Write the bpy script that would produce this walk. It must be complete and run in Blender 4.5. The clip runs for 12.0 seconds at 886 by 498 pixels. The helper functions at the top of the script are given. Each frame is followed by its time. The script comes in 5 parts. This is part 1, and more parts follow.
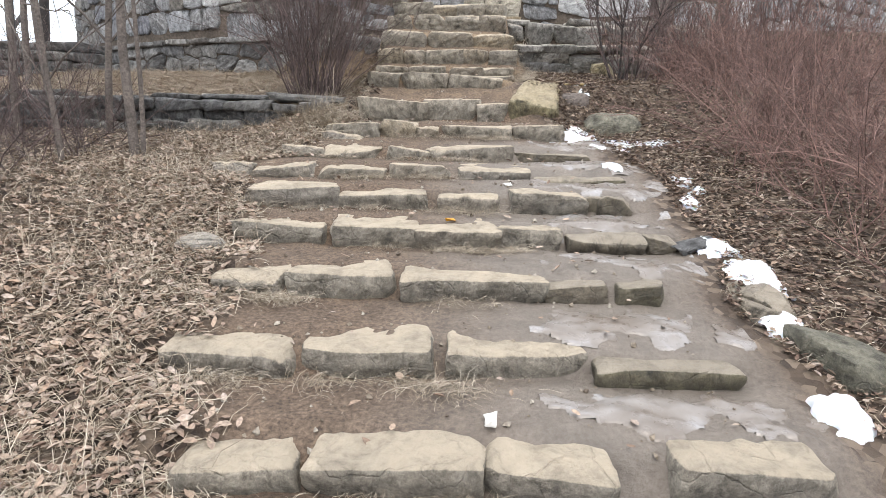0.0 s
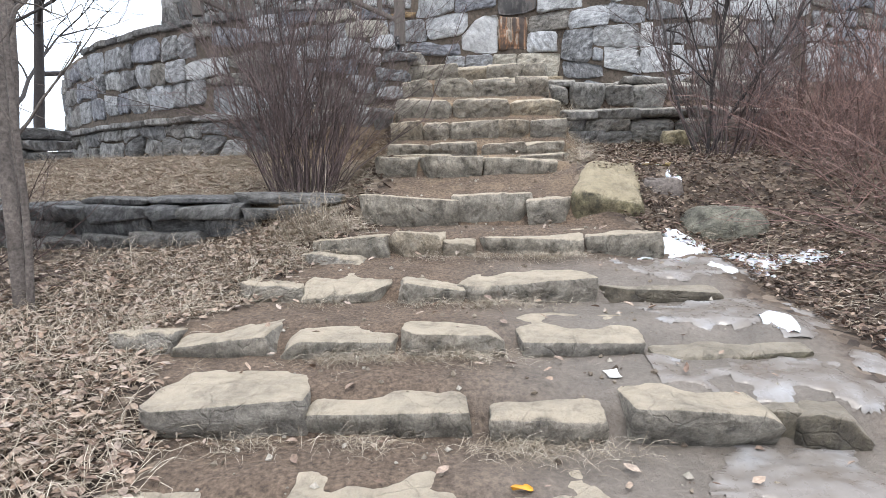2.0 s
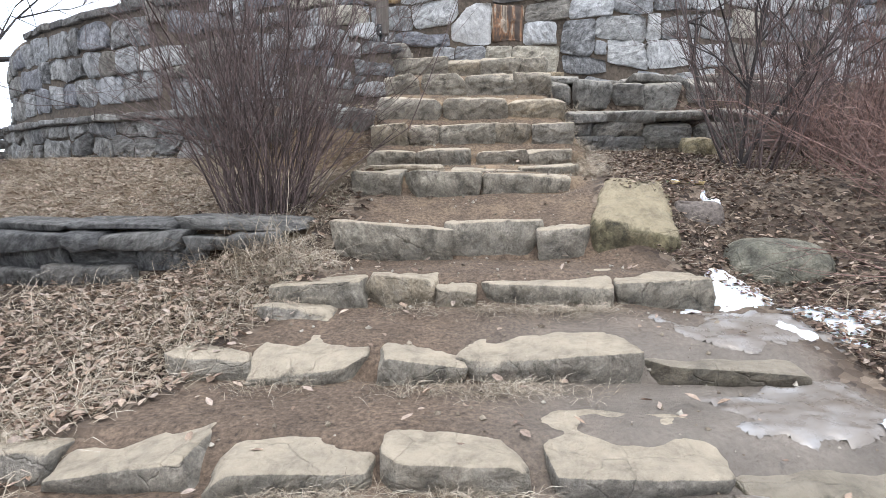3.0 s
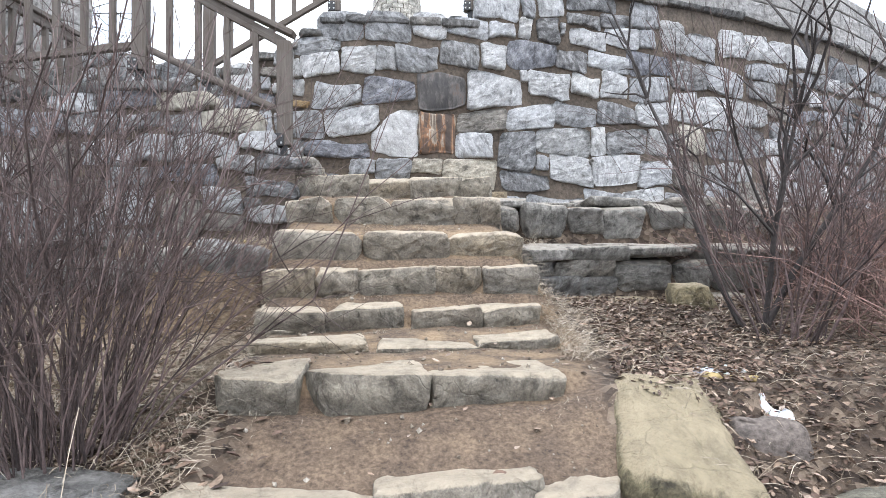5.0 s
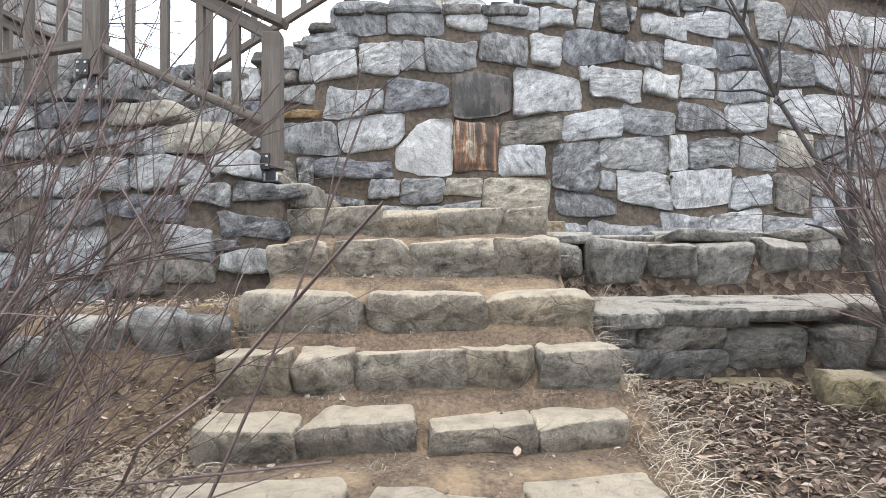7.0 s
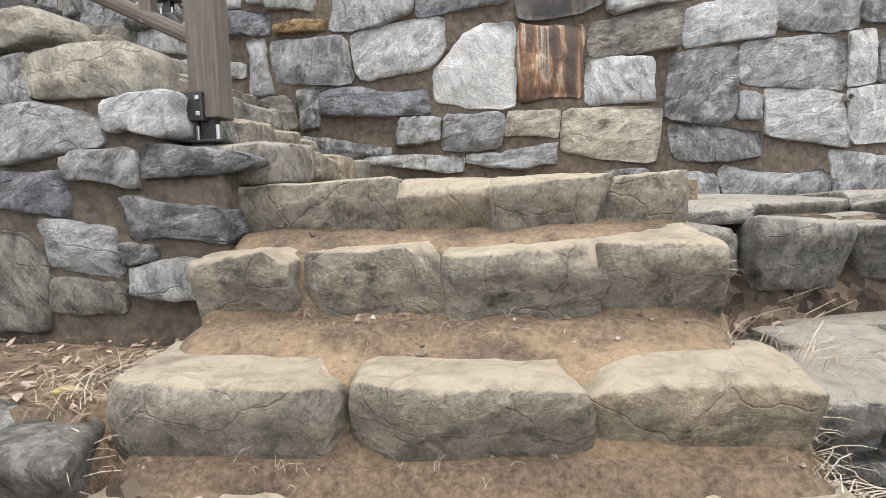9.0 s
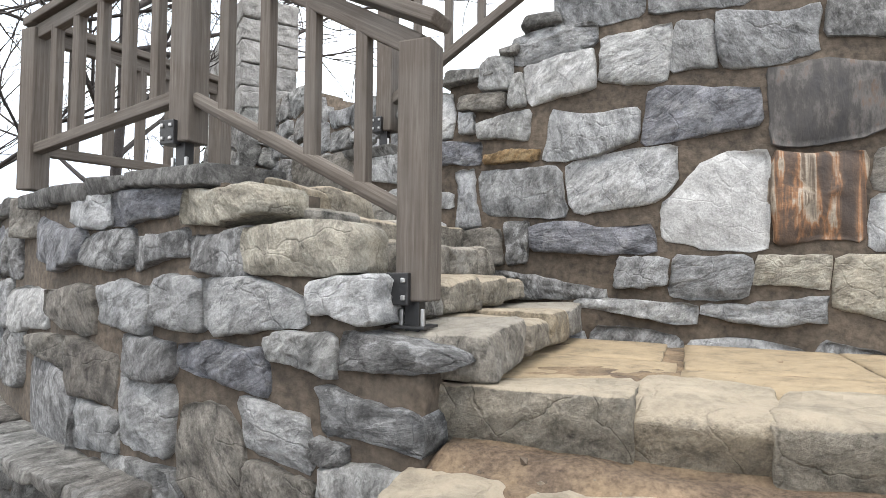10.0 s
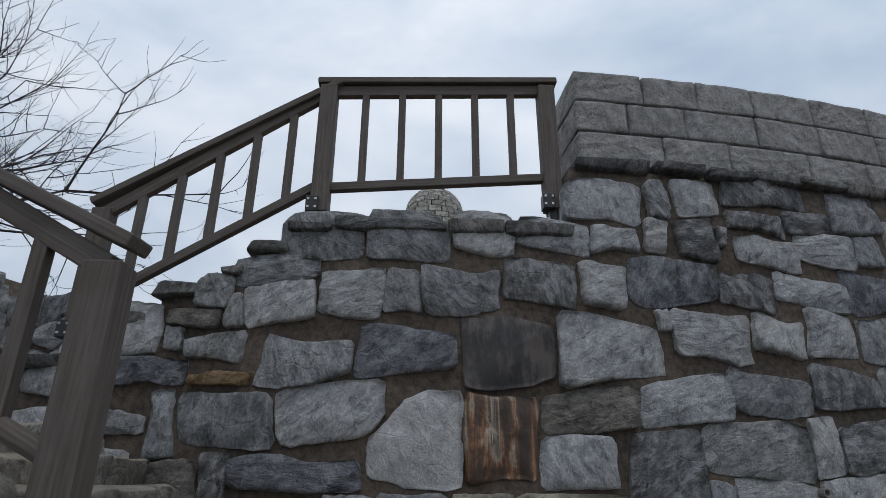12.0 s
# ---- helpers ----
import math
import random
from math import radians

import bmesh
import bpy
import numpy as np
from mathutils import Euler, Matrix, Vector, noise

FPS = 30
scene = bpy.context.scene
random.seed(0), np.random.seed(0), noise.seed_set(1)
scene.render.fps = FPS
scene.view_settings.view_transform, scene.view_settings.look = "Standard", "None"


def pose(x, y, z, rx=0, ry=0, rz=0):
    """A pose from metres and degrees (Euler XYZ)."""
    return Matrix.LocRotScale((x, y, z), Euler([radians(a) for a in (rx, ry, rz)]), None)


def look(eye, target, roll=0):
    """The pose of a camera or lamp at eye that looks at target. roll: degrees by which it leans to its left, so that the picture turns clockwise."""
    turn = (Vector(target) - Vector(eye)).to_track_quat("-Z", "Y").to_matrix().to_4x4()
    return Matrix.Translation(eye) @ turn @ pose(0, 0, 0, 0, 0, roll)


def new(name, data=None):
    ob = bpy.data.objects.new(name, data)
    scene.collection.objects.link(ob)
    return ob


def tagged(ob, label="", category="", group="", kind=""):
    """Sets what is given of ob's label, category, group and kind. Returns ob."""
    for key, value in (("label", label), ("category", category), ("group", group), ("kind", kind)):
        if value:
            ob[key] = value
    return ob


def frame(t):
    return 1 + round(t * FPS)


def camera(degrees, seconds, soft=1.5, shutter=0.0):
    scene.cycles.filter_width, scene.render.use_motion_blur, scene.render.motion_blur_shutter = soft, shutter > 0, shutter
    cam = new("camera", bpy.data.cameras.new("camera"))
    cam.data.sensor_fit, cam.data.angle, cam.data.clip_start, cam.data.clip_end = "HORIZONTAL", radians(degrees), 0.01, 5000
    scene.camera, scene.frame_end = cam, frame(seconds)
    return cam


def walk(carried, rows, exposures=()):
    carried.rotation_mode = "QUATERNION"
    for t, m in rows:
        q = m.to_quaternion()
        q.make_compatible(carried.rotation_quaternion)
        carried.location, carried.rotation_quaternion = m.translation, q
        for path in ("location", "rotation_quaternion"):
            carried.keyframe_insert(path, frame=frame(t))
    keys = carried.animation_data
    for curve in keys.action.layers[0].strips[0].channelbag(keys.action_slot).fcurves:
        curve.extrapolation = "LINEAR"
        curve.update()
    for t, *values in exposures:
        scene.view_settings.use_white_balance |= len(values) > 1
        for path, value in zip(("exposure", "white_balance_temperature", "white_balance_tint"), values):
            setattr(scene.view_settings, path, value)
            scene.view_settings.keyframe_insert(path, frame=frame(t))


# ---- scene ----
cam = camera(73.6, 12.0, soft=0.85)
PATH = [
    (0, (0.104, 0.011, 1.313), (0.065, 1.969, 0.904), 1.2),
    (0.5, (0.108, 0.468, 1.383), (-0.024, 2.446, 1.114), 1.8),
    (1, (0.111, 0.871, 1.474), (0.01, 2.86, 1.293), 2.2),
    (1.5, (0.081, 1.243, 1.535), (-0.067, 3.228, 1.34), 1.8),
    (2, (-0.022, 1.593, 1.612), (-0.146, 3.576, 1.385), -0.8),
    (2.5, (-0.062, 1.948, 1.69), (-0.152, 3.93, 1.435), -0.8),
    (2.7, (-0.081, 2.084, 1.724), (-0.175, 4.065, 1.462), -0.4),
    (4.3, (-0.171, 3.188, 2.007), (-0.018, 5.18, 1.918), -0.9),
    (4.5, (-0.187, 3.3, 2.037), (-0.041, 5.295, 2.01), -0.5),
    (5, (-0.177, 3.567, 2.153), (0.043, 5.554, 2.206), -0.6),
    (5.5, (-0.129, 3.809, 2.248), (0.095, 5.794, 2.352), -0.4),
    (6, (-0.088, 4.084, 2.317), (0.118, 6.072, 2.402), -0.5),
    (6.5, (-0.053, 4.347, 2.374), (0.154, 6.335, 2.437), -0.7),
    (7, (-0.009, 4.626, 2.44), (0.054, 6.623, 2.518), -0.6),
    (7.2, (0.023, 4.745, 2.429), (0.029, 6.744, 2.5), -0.8),
    (8.8, (0.054, 5.858, 2.729), (-0.058, 7.843, 2.509), -1.5),
    (9, (0.052, 5.951, 2.737), (-0.104, 7.937, 2.554), -1.9),
    (9.5, (-0.024, 6.188, 2.941), (-0.402, 8.147, 2.803), -1.3),
    (10, (-0.111, 6.287, 3.086), (-0.876, 8.134, 3.16), 0.6),
    (10.5, (-0.15, 6.288, 3.117), (-0.989, 8.081, 3.394), 1.2),
    (11, (-0.148, 6.295, 3.148), (-0.887, 8.097, 3.603), 2.6),
    (11.5, (-0.047, 6.302, 3.178), (-0.355, 8.173, 3.813), 1.7),
    (12, (-0.003, 6.306, 3.192), (0.077, 8.158, 3.943), 0.2),
]
EXPO = [
    (0, 0.7, 7100, 13), (1.5, 0.72, 6750, 12), (2.5, 0.7, 6700, 12), (5, 1.0, 6650, 12), (7, 0.9, 6850, 11), (9, 0.94, 7350, 12), (9.5, 0.92, 7300, 12),
    (10, 0.92, 7200, 11), (10.5, 0.2, 7000, 11), (11, -0.92, 6750, 11), (11.5, -1.1, 6500, 10), (12, -1.1, 6450, 10)]
walk(cam, [(t, look(eye, target, roll)) for t, eye, target, roll in PATH], EXPO)


# ---- node shorthand ----
def node(tree, kind, values=(), operation="", attribute=""):
    n = tree.nodes.new(kind)
    if operation:
        n.operation = operation
    if attribute:
        n.attribute_name = attribute
    for key, value in dict(values).items():
        if isinstance(value, bpy.types.NodeSocket):
            tree.links.new(value, n.inputs[key])
        else:
            n.inputs[key].default_value = value
    return n


def mixed(tree, fac, a, b, blend="MIX"):
    n = node(tree, "ShaderNodeMix")
    n.data_type, n.blend_type = "RGBA", blend
    for slot, value in ((0, fac), (6, a), (7, b)):
        if isinstance(value, bpy.types.NodeSocket):
            tree.links.new(value, n.inputs[slot])
        else:
            n.inputs[slot].default_value = value if slot == 0 else (*value, 1)
    return n.outputs[2]


def math_node(tree, op, a, b=0.0, c=0.0):
    n = node(tree, "ShaderNodeMath", operation=op)
    for slot, value in enumerate((a, b, c)):
        if isinstance(value, bpy.types.NodeSocket):
            tree.links.new(value, n.inputs[slot])
        else:
            n.inputs[slot].default_value = value
    return n.outputs[0]


def ramp(tree, fac, *stops):
    n = node(tree, "ShaderNodeValToRGB", {"Fac": fac})
    el = n.color_ramp.elements
    while len(el) < len(stops):
        el.new(0.5)
    for e, (p, c) in zip(el, stops):
        e.position, e.color = p, (*(c if isinstance(c, tuple) else (c, c, c)), 1)
    return n.outputs["Color"]


def noise_tex(tree, vec, scale, detail=5.0, rough=0.55, distort=0.0):
    return node(tree, "ShaderNodeTexNoise", {"Vector": vec, "Scale": scale, "Detail": detail, "Roughness": rough, "Distortion": distort}).outputs["Fac"]


def stretched(tree, vec, scale):
    n = node(tree, "ShaderNodeMapping", {"Vector": vec})
    n.inputs["Scale"].default_value = scale
    return n.outputs[0]


def material(name):
    m = bpy.data.materials.new(name)
    m.use_nodes = True
    t = m.node_tree
    return m, t, t.nodes["Principled BSDF"]


COLOUR_SCALE = 0.76  # scales down every node-built base colour evenly, tuned against the bright sky


def finish(t, bsdf, colour, rough, height=None, strength=0.5, distance=0.02):
    if isinstance(colour, bpy.types.NodeSocket):
        colour = mixed(t, 1.0, colour, (COLOUR_SCALE, COLOUR_SCALE, COLOUR_SCALE), "MULTIPLY")
    for key, value in (("Base Color", colour), ("Roughness", rough)):
        if isinstance(value, bpy.types.NodeSocket):
            t.links.new(value, bsdf.inputs[key])
        else:
            bsdf.inputs[key].default_value = (*value, 1) if isinstance(value, tuple) else value
    if height is not None:
        b = node(t, "ShaderNodeBump", {"Height": height, "Strength": strength, "Distance": distance})
        t.links.new(b.outputs[0], bsdf.inputs["Normal"])


# ---- world and sun: a bright overcast sky, thin cloud with pale blue ----
world = bpy.data.worlds.new("overcast_sky")
scene.world = world
world.use_nodes = True
wt = world.node_tree
bg = wt.nodes["Background"]
sky = node(wt, "ShaderNodeTexSky")
sky.sky_type, sky.sun_disc, sky.sun_elevation, sky.sun_rotation = "NISHITA", False, radians(67), radians(159)
gen = node(wt, "ShaderNodeTexCoord").outputs["Generated"]
cl = noise_tex(wt, stretched(wt, gen, (1, 1, 2.2)), 2.3, 5, 0.5, 0.3)
cover = ramp(wt, cl, (0.3, 0.75), (0.62, 0.97))
skyblue = mixed(wt, 1.0, sky.outputs[0], (0.075, 0.075, 0.075), "MULTIPLY")
cloud = ramp(wt, cl, (0.3, (1.18, 1.45, 1.8)), (0.66, (1.74, 1.83, 1.97)))
up = node(wt, "ShaderNodeSeparateXYZ", {0: gen}).outputs[2]
dome = ramp(wt, up, (0.0, 0.82), (0.35, 0.98), (1.0, 1.18))  # an overcast sky is brightest overhead
wt.links.new(mixed(wt, 1.0, mixed(wt, cover, skyblue, cloud), dome, "MULTIPLY"), bg.inputs["Color"])
bg.inputs["Strength"].default_value = 1.0
sun_data = bpy.data.lights.new("sun", "SUN")
sun_data.energy, sun_data.angle, sun_data.color = 1.1, radians(18), (1.0, 0.95, 0.88)
sun = new("sun", sun_data)
sun.matrix_world = look((3, -4, 21), (0, 4, 1))


# ---- materials ----
def rock(name, tones, vein, vein_amount, lit_dust=None, island=False, band=9.0, rough=0.85, bump=0.6, contrast=1.0):
    """Weathered stone: a tone for each piece, bands and veins of its own lie, stains and grain."""
    m, t, bsdf = material(name)
    geo = node(t, "ShaderNodeNewGeometry")
    rnd = geo.outputs["Random Per Island"] if island else node(t, "ShaderNodeObjectInfo").outputs["Random"]
    off = node(t, "ShaderNodeCombineXYZ", {"X": math_node(t, "MULTIPLY", rnd, 37.0), "Y": math_node(t, "MULTIPLY", rnd, 91.0), "Z": math_node(t, "MULTIPLY", rnd, 17.0)}).outputs[0]
    moved = node(t, "ShaderNodeVectorMath", {0: geo.outputs["Position"], 1: off}, operation="ADD").outputs[0]
    turned = node(t, "ShaderNodeVectorRotate", {"Vector": moved, "Axis": (0.15, 1, 0.1), "Angle": math_node(t, "MULTIPLY", math_node(t, "FRACT", math_node(t, "MULTIPLY", rnd, 7.3)), 2.2)}).outputs[0]
    bands = noise_tex(t, stretched(t, turned, (3.0, 3.0, 2.0 + band * 0.62)), 2.6, 10, 0.7, 0.35)
    blotch = noise_tex(t, stretched(t, turned, (1.0, 1.0, 1.0 + band * 0.05)), 11, 8, 0.68, 0.3)
    patches = noise_tex(t, moved, 4.5, 5, 0.6)
    mottle = noise_tex(t, stretched(t, turned, (1.0, 1.0, 1 + band * 0.09)), 10.5, 9, 0.74, 0.3)
    grain = noise_tex(t, moved, 90, 4, 0.75)
    pick = math_node(t, "FRACT", math_node(t, "MULTIPLY", rnd, 13.7))
    n = len(tones)
    base = ramp(t, pick, *[((i + 0.5) / n, c) for i, c in enumerate(tones)])
    base = mixed(t, ramp(t, patches, (0.46, 0.0), (0.7, 0.5)), base, tuple(c * 0.6 for c in tones[0]))
    base = mixed(t, 1.0, base, ramp(t, mottle, (0.35, 1 - 0.58 * contrast), (0.5, 1.0 - 0.08 * contrast), (0.63, 1 + 0.5 * contrast)), "MULTIPLY")
    veins = math_node(t, "MULTIPLY", ramp(t, bands, (0.53, 0.0), (0.62, vein_amount)), math_node(t, "FRACT", math_node(t, "MULTIPLY", rnd, 5.17)))
    col = mixed(t, veins, base, vein)
    col = mixed(t, math_node(t, "MULTIPLY", ramp(t, blotch, (0.53, 0.0), (0.6, vein_amount)), 0.75), col, vein)
    col = mixed(t, 1.0, col, ramp(t, blotch, (0.36, 1 - 0.5 * contrast), (0.45, 1.0)), "MULTIPLY")
    col = mixed(t, 0.42, col, mixed(t, 1.0, col, ramp(t, grain, (0.32, 0.4), (0.68, 1.6)), "MULTIPLY"))
    cracks = ramp(t, bands, (0.33, 0.3), (0.4, 1.0))
    col = mixed(t, 0.8, col, mixed(t, 1.0, col, cracks, "MULTIPLY"))
    edge = node(t, "ShaderNodeTexVoronoi", {"Vector": turned, "Scale": 4.2})
    edge.feature = "DISTANCE_TO_EDGE"
    t.links.new(node(t, "ShaderNodeVectorMath", {0: node(t, "ShaderNodeTexNoise", {"Vector": moved, "Scale": 6.0, "Detail": 5.0}).outputs["Color"], 1: (0.16, 0.16, 0.16), 2: turned}, operation="MULTIPLY_ADD").outputs[0], edge.inputs["Vector"])
    split = ramp(t, edge.outputs["Distance"], (0.0, 0.25), (0.016, 1.0))
    col = mixed(t, ramp(t, patches, (0.45, 0.0), (0.65, 0.4 * contrast)), col, mixed(t, 1.0, col, split, "MULTIPLY"))
    # upward faces paler: settled dust, and light from above put into the colour
    if lit_dust:
        lit_dust = mixed(t, 1.0, lit_dust, ramp(t, mottle, (0.34, 0.68), (0.5, 1.0), (0.66, 1.14)), "MULTIPLY")
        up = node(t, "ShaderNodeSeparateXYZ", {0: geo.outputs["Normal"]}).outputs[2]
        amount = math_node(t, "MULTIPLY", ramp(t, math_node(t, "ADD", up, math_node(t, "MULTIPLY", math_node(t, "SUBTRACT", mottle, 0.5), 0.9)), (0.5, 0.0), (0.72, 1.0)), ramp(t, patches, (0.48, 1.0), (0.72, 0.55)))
        col = mixed(t, amount, col, lit_dust)
    warp = node(t, "ShaderNodeVectorMath", {0: node(t, "ShaderNodeTexNoise", {"Vector": moved, "Scale": 9.0}).outputs["Color"], 1: (0.07, 0.07, 0.07), 2: turned}, operation="MULTIPLY_ADD").outputs[0]
    chips = node(t, "ShaderNodeTexVoronoi", {"Vector": stretched(t, warp, (1.0, 1.0, 1.9)), "Scale": 9.0}).outputs["Distance"]
    h = math_node(t, "ADD", math_node(t, "ADD", math_node(t, "MULTIPLY", bands, 1.2), math_node(t, "MULTIPLY", math_node(t, "ADD", mottle, math_node(t, "MULTIPLY", blotch, 0.8)), 1.1)), math_node(t, "ADD", math_node(t, "MULTIPLY", grain, 0.25), math_node(t, "ADD", math_node(t, "MULTIPLY", chips, 1.1), math_node(t, "MULTIPLY", split, 0.35))))
    finish(t, bsdf, col, rough, h, min(1.0, bump * 1.5), 0.035)
    return m


def toned(name, *tones, vein=(0.6, 0.61, 0.62), amount=0.45, **more):
    return rock(name, list(tones), vein, amount, **more)


# the stones of the rubble walls, by the letter of their tone
TONE = {
    "p": toned("pale_grey_stone", (0.58, 0.592, 0.609), (0.66, 0.66, 0.66), (0.522, 0.528, 0.534), (0.626, 0.626, 0.615), contrast=0.7),
    "g": toned("grey_stone", (0.383, 0.394, 0.412), (0.452, 0.458, 0.464), (0.325, 0.331, 0.342), (0.418, 0.418, 0.412), contrast=0.85),
    "d": toned("dark_grey_stone", (0.197, 0.2, 0.206), (0.244, 0.244, 0.249), (0.162, 0.16, 0.16), (0.278, 0.278, 0.278), amount=0.6),
    "b": toned("blue_grey_stone", (0.232, 0.238, 0.267), (0.278, 0.284, 0.307), (0.209, 0.215, 0.244), amount=0.4),
    "n": toned("brown_grey_stone", (0.22, 0.203, 0.18), (0.267, 0.249, 0.22), (0.186, 0.168, 0.151), vein=(0.464, 0.441, 0.394), amount=0.3),
    "w": toned("buff_grey_stone", (0.534, 0.487, 0.4), (0.487, 0.452, 0.383), (0.58, 0.528, 0.429), vein=(0.66, 0.66, 0.58), amount=0.3, contrast=0.7)}
WALL_TONES = [(0.14, 0.145, 0.155), (0.28, 0.285, 0.295), (0.5, 0.505, 0.51), (0.22, 0.21, 0.2), (0.56, 0.565, 0.57), (0.33, 0.34, 0.36), (0.18, 0.18, 0.18), (0.45, 0.45, 0.44), (0.24, 0.25, 0.27), (0.38, 0.385, 0.39)]
wall_stone = rock("grey_wall_stone", WALL_TONES, (0.6, 0.61, 0.62), 0.45)
wall_stone_far = rock("grey_wall_stone_joined", WALL_TONES, (0.5, 0.51, 0.52), 0.5, island=True)
DARK_TONES = [(0.14, 0.138, 0.135), (0.26, 0.25, 0.235), (0.2, 0.185, 0.17), (0.4, 0.395, 0.38), (0.22, 0.22, 0.222), (0.33, 0.33, 0.32), (0.18, 0.165, 0.15), (0.36, 0.35, 0.325)]
bastion_stone = rock("dark_wall_stone", DARK_TONES, (0.46, 0.46, 0.45), 0.45)
bastion_stone_far = rock("dark_wall_stone_joined", DARK_TONES, (0.44, 0.44, 0.43), 0.45, island=True)
slate = rock("dark_slate", [(0.12, 0.118, 0.118), (0.2, 0.195, 0.185), (0.27, 0.255, 0.235), (0.15, 0.15, 0.152)], (0.36, 0.36, 0.35), 0.5, band=16)
step_stone = rock("step_stone", [(0.35, 0.31, 0.25), (0.3, 0.268, 0.22), (0.4, 0.355, 0.285), (0.33, 0.3, 0.26), (0.37, 0.305, 0.22)], (0.48, 0.44, 0.37), 0.4, lit_dust=(0.6, 0.51, 0.39), band=3, bump=0.65, contrast=0.9)
dark_step = rock("damp_step_stone", [(0.15, 0.125, 0.09), (0.19, 0.16, 0.12), (0.16, 0.14, 0.09)], (0.34, 0.3, 0.22), 0.3, lit_dust=(0.4, 0.345, 0.27), band=5, rough=0.55)
mossy = rock("lichened_boulder", [(0.27, 0.22, 0.13), (0.22, 0.19, 0.11)], (0.38, 0.32, 0.2), 0.4, lit_dust=(0.45, 0.375, 0.25), band=2.5)
green_boulder = rock("grey_green_boulder", [(0.2, 0.19, 0.145), (0.22, 0.21, 0.165)], (0.32, 0.31, 0.26), 0.35, band=2.0)
white_stone = rock("pale_stone", [(0.52, 0.52, 0.515), (0.54, 0.54, 0.54)], (0.6, 0.6, 0.6), 0.4, band=3, bump=0.3, contrast=0.3)
orange_stone = rock("orange_banded_stone", [(0.3, 0.19, 0.09), (0.34, 0.22, 0.11)], (0.45, 0.34, 0.2), 0.7, band=12)
slab_stone = rock("ochre_slab", [(0.36, 0.285, 0.19), (0.4, 0.32, 0.215), (0.33, 0.265, 0.18)], (0.5, 0.42, 0.31), 0.4, lit_dust=(0.44, 0.34, 0.22), band=2.5, bump=0.4)
ledge_stone = rock("ledge_stone", [(0.29, 0.275, 0.25), (0.36, 0.345, 0.315), (0.25, 0.235, 0.215), (0.33, 0.3, 0.26)], (0.48, 0.465, 0.43), 0.5, lit_dust=(0.47, 0.43, 0.37), band=6)
ashlar_stone = rock("granite_block", [(0.37, 0.358, 0.345), (0.4, 0.388, 0.375), (0.34, 0.333, 0.325)], (0.45, 0.44, 0.43), 0.25, band=1.5, bump=0.5, contrast=0.6)


def plain(name, colour, rough=0.8, grain=40, amount=0.35, bump=0.3, metal=0.0, island=False):
    m, t, bsdf = material(name)
    geo = node(t, "ShaderNodeNewGeometry")
    f = noise_tex(t, geo.outputs["Position"], grain, 5, 0.6)
    big = noise_tex(t, geo.outputs["Position"], grain / 9, 3)
    col = mixed(t, 1.0, colour, ramp(t, f, (0.3, 1 - amount), (0.7, 1 + amount)), "MULTIPLY")
    col = mixed(t, 0.6, col, mixed(t, 1.0, col, ramp(t, big, (0.35, 0.6), (0.65, 1.25)), "MULTIPLY"))
    if island:
        col = mixed(t, 1.0, col, ramp(t, geo.outputs["Random Per Island"], (0.0, 0.45), (1.0, 1.5)), "MULTIPLY")
    finish(t, bsdf, col, rough, f, bump, 0.01)
    bsdf.inputs["Metallic"].default_value = metal
    return m


mortar = plain("mortar", (0.11, 0.086, 0.066), 0.95, 30, 0.5, 0.9)
black_metal = plain("black_metal", (0.02, 0.02, 0.022), 0.45, 80, 0.2, 0.1)
bolt_metal = plain("zinc_bolt", (0.6, 0.6, 0.6), 0.35, 80, 0.1, 0.1, 0.9)
bark = plain("grey_bark", (0.15, 0.125, 0.11), 0.9, 60, 0.5, 0.7)
dark_bark = plain("dark_bark", (0.05, 0.042, 0.04), 0.9, 60, 0.4, 0.6)
stem_bark = plain("brown_stem", (0.14, 0.1, 0.094), 0.85, 50, 0.4, 0.3, island=True)
red_twig = plain("red_brown_twig", (0.23, 0.14, 0.12), 0.85, 50, 0.4, 0.3, island=True)
paper = plain("white_litter", (0.75, 0.74, 0.7), 0.7, 60, 0.1, 0.2)
wrapper = plain("orange_wrapper", (0.75, 0.33, 0.02), 0.4, 60, 0.2, 0.2)
yellow_leaf = plain("yellow_leaf", (0.5, 0.38, 0.17), 0.7, 60, 0.2, 0.2)


def wood_material():
    m, t, bsdf = material("weathered_wood")
    geo = node(t, "ShaderNodeNewGeometry")
    loc = node(t, "ShaderNodeTexCoord").outputs["Object"]
    rnd = node(t, "ShaderNodeObjectInfo").outputs["Random"]
    shift = node(t, "ShaderNodeVectorMath", {0: loc, 1: node(t, "ShaderNodeCombineXYZ", {"X": math_node(t, "MULTIPLY", rnd, 31.0), "Y": math_node(t, "MULTIPLY", rnd, 17.0), "Z": 0.0}).outputs[0]}, operation="ADD").outputs[0]
    lines = noise_tex(t, stretched(t, shift, (60, 60, 2.5)), 1.6, 6, 0.65, 0.4)
    wear = noise_tex(t, geo.outputs["Position"], 5, 4)
    col = ramp(t, lines, (0.3, (0.062, 0.047, 0.037)), (0.55, (0.12, 0.098, 0.082)), (0.75, (0.19, 0.167, 0.145)))
    col = mixed(t, ramp(t, wear, (0.4, 0.0), (0.7, 0.5)), col, (0.15, 0.136, 0.123))
    finish(t, bsdf, col, 0.8, lines, 0.4, 0.004)
    return m


wood = wood_material()


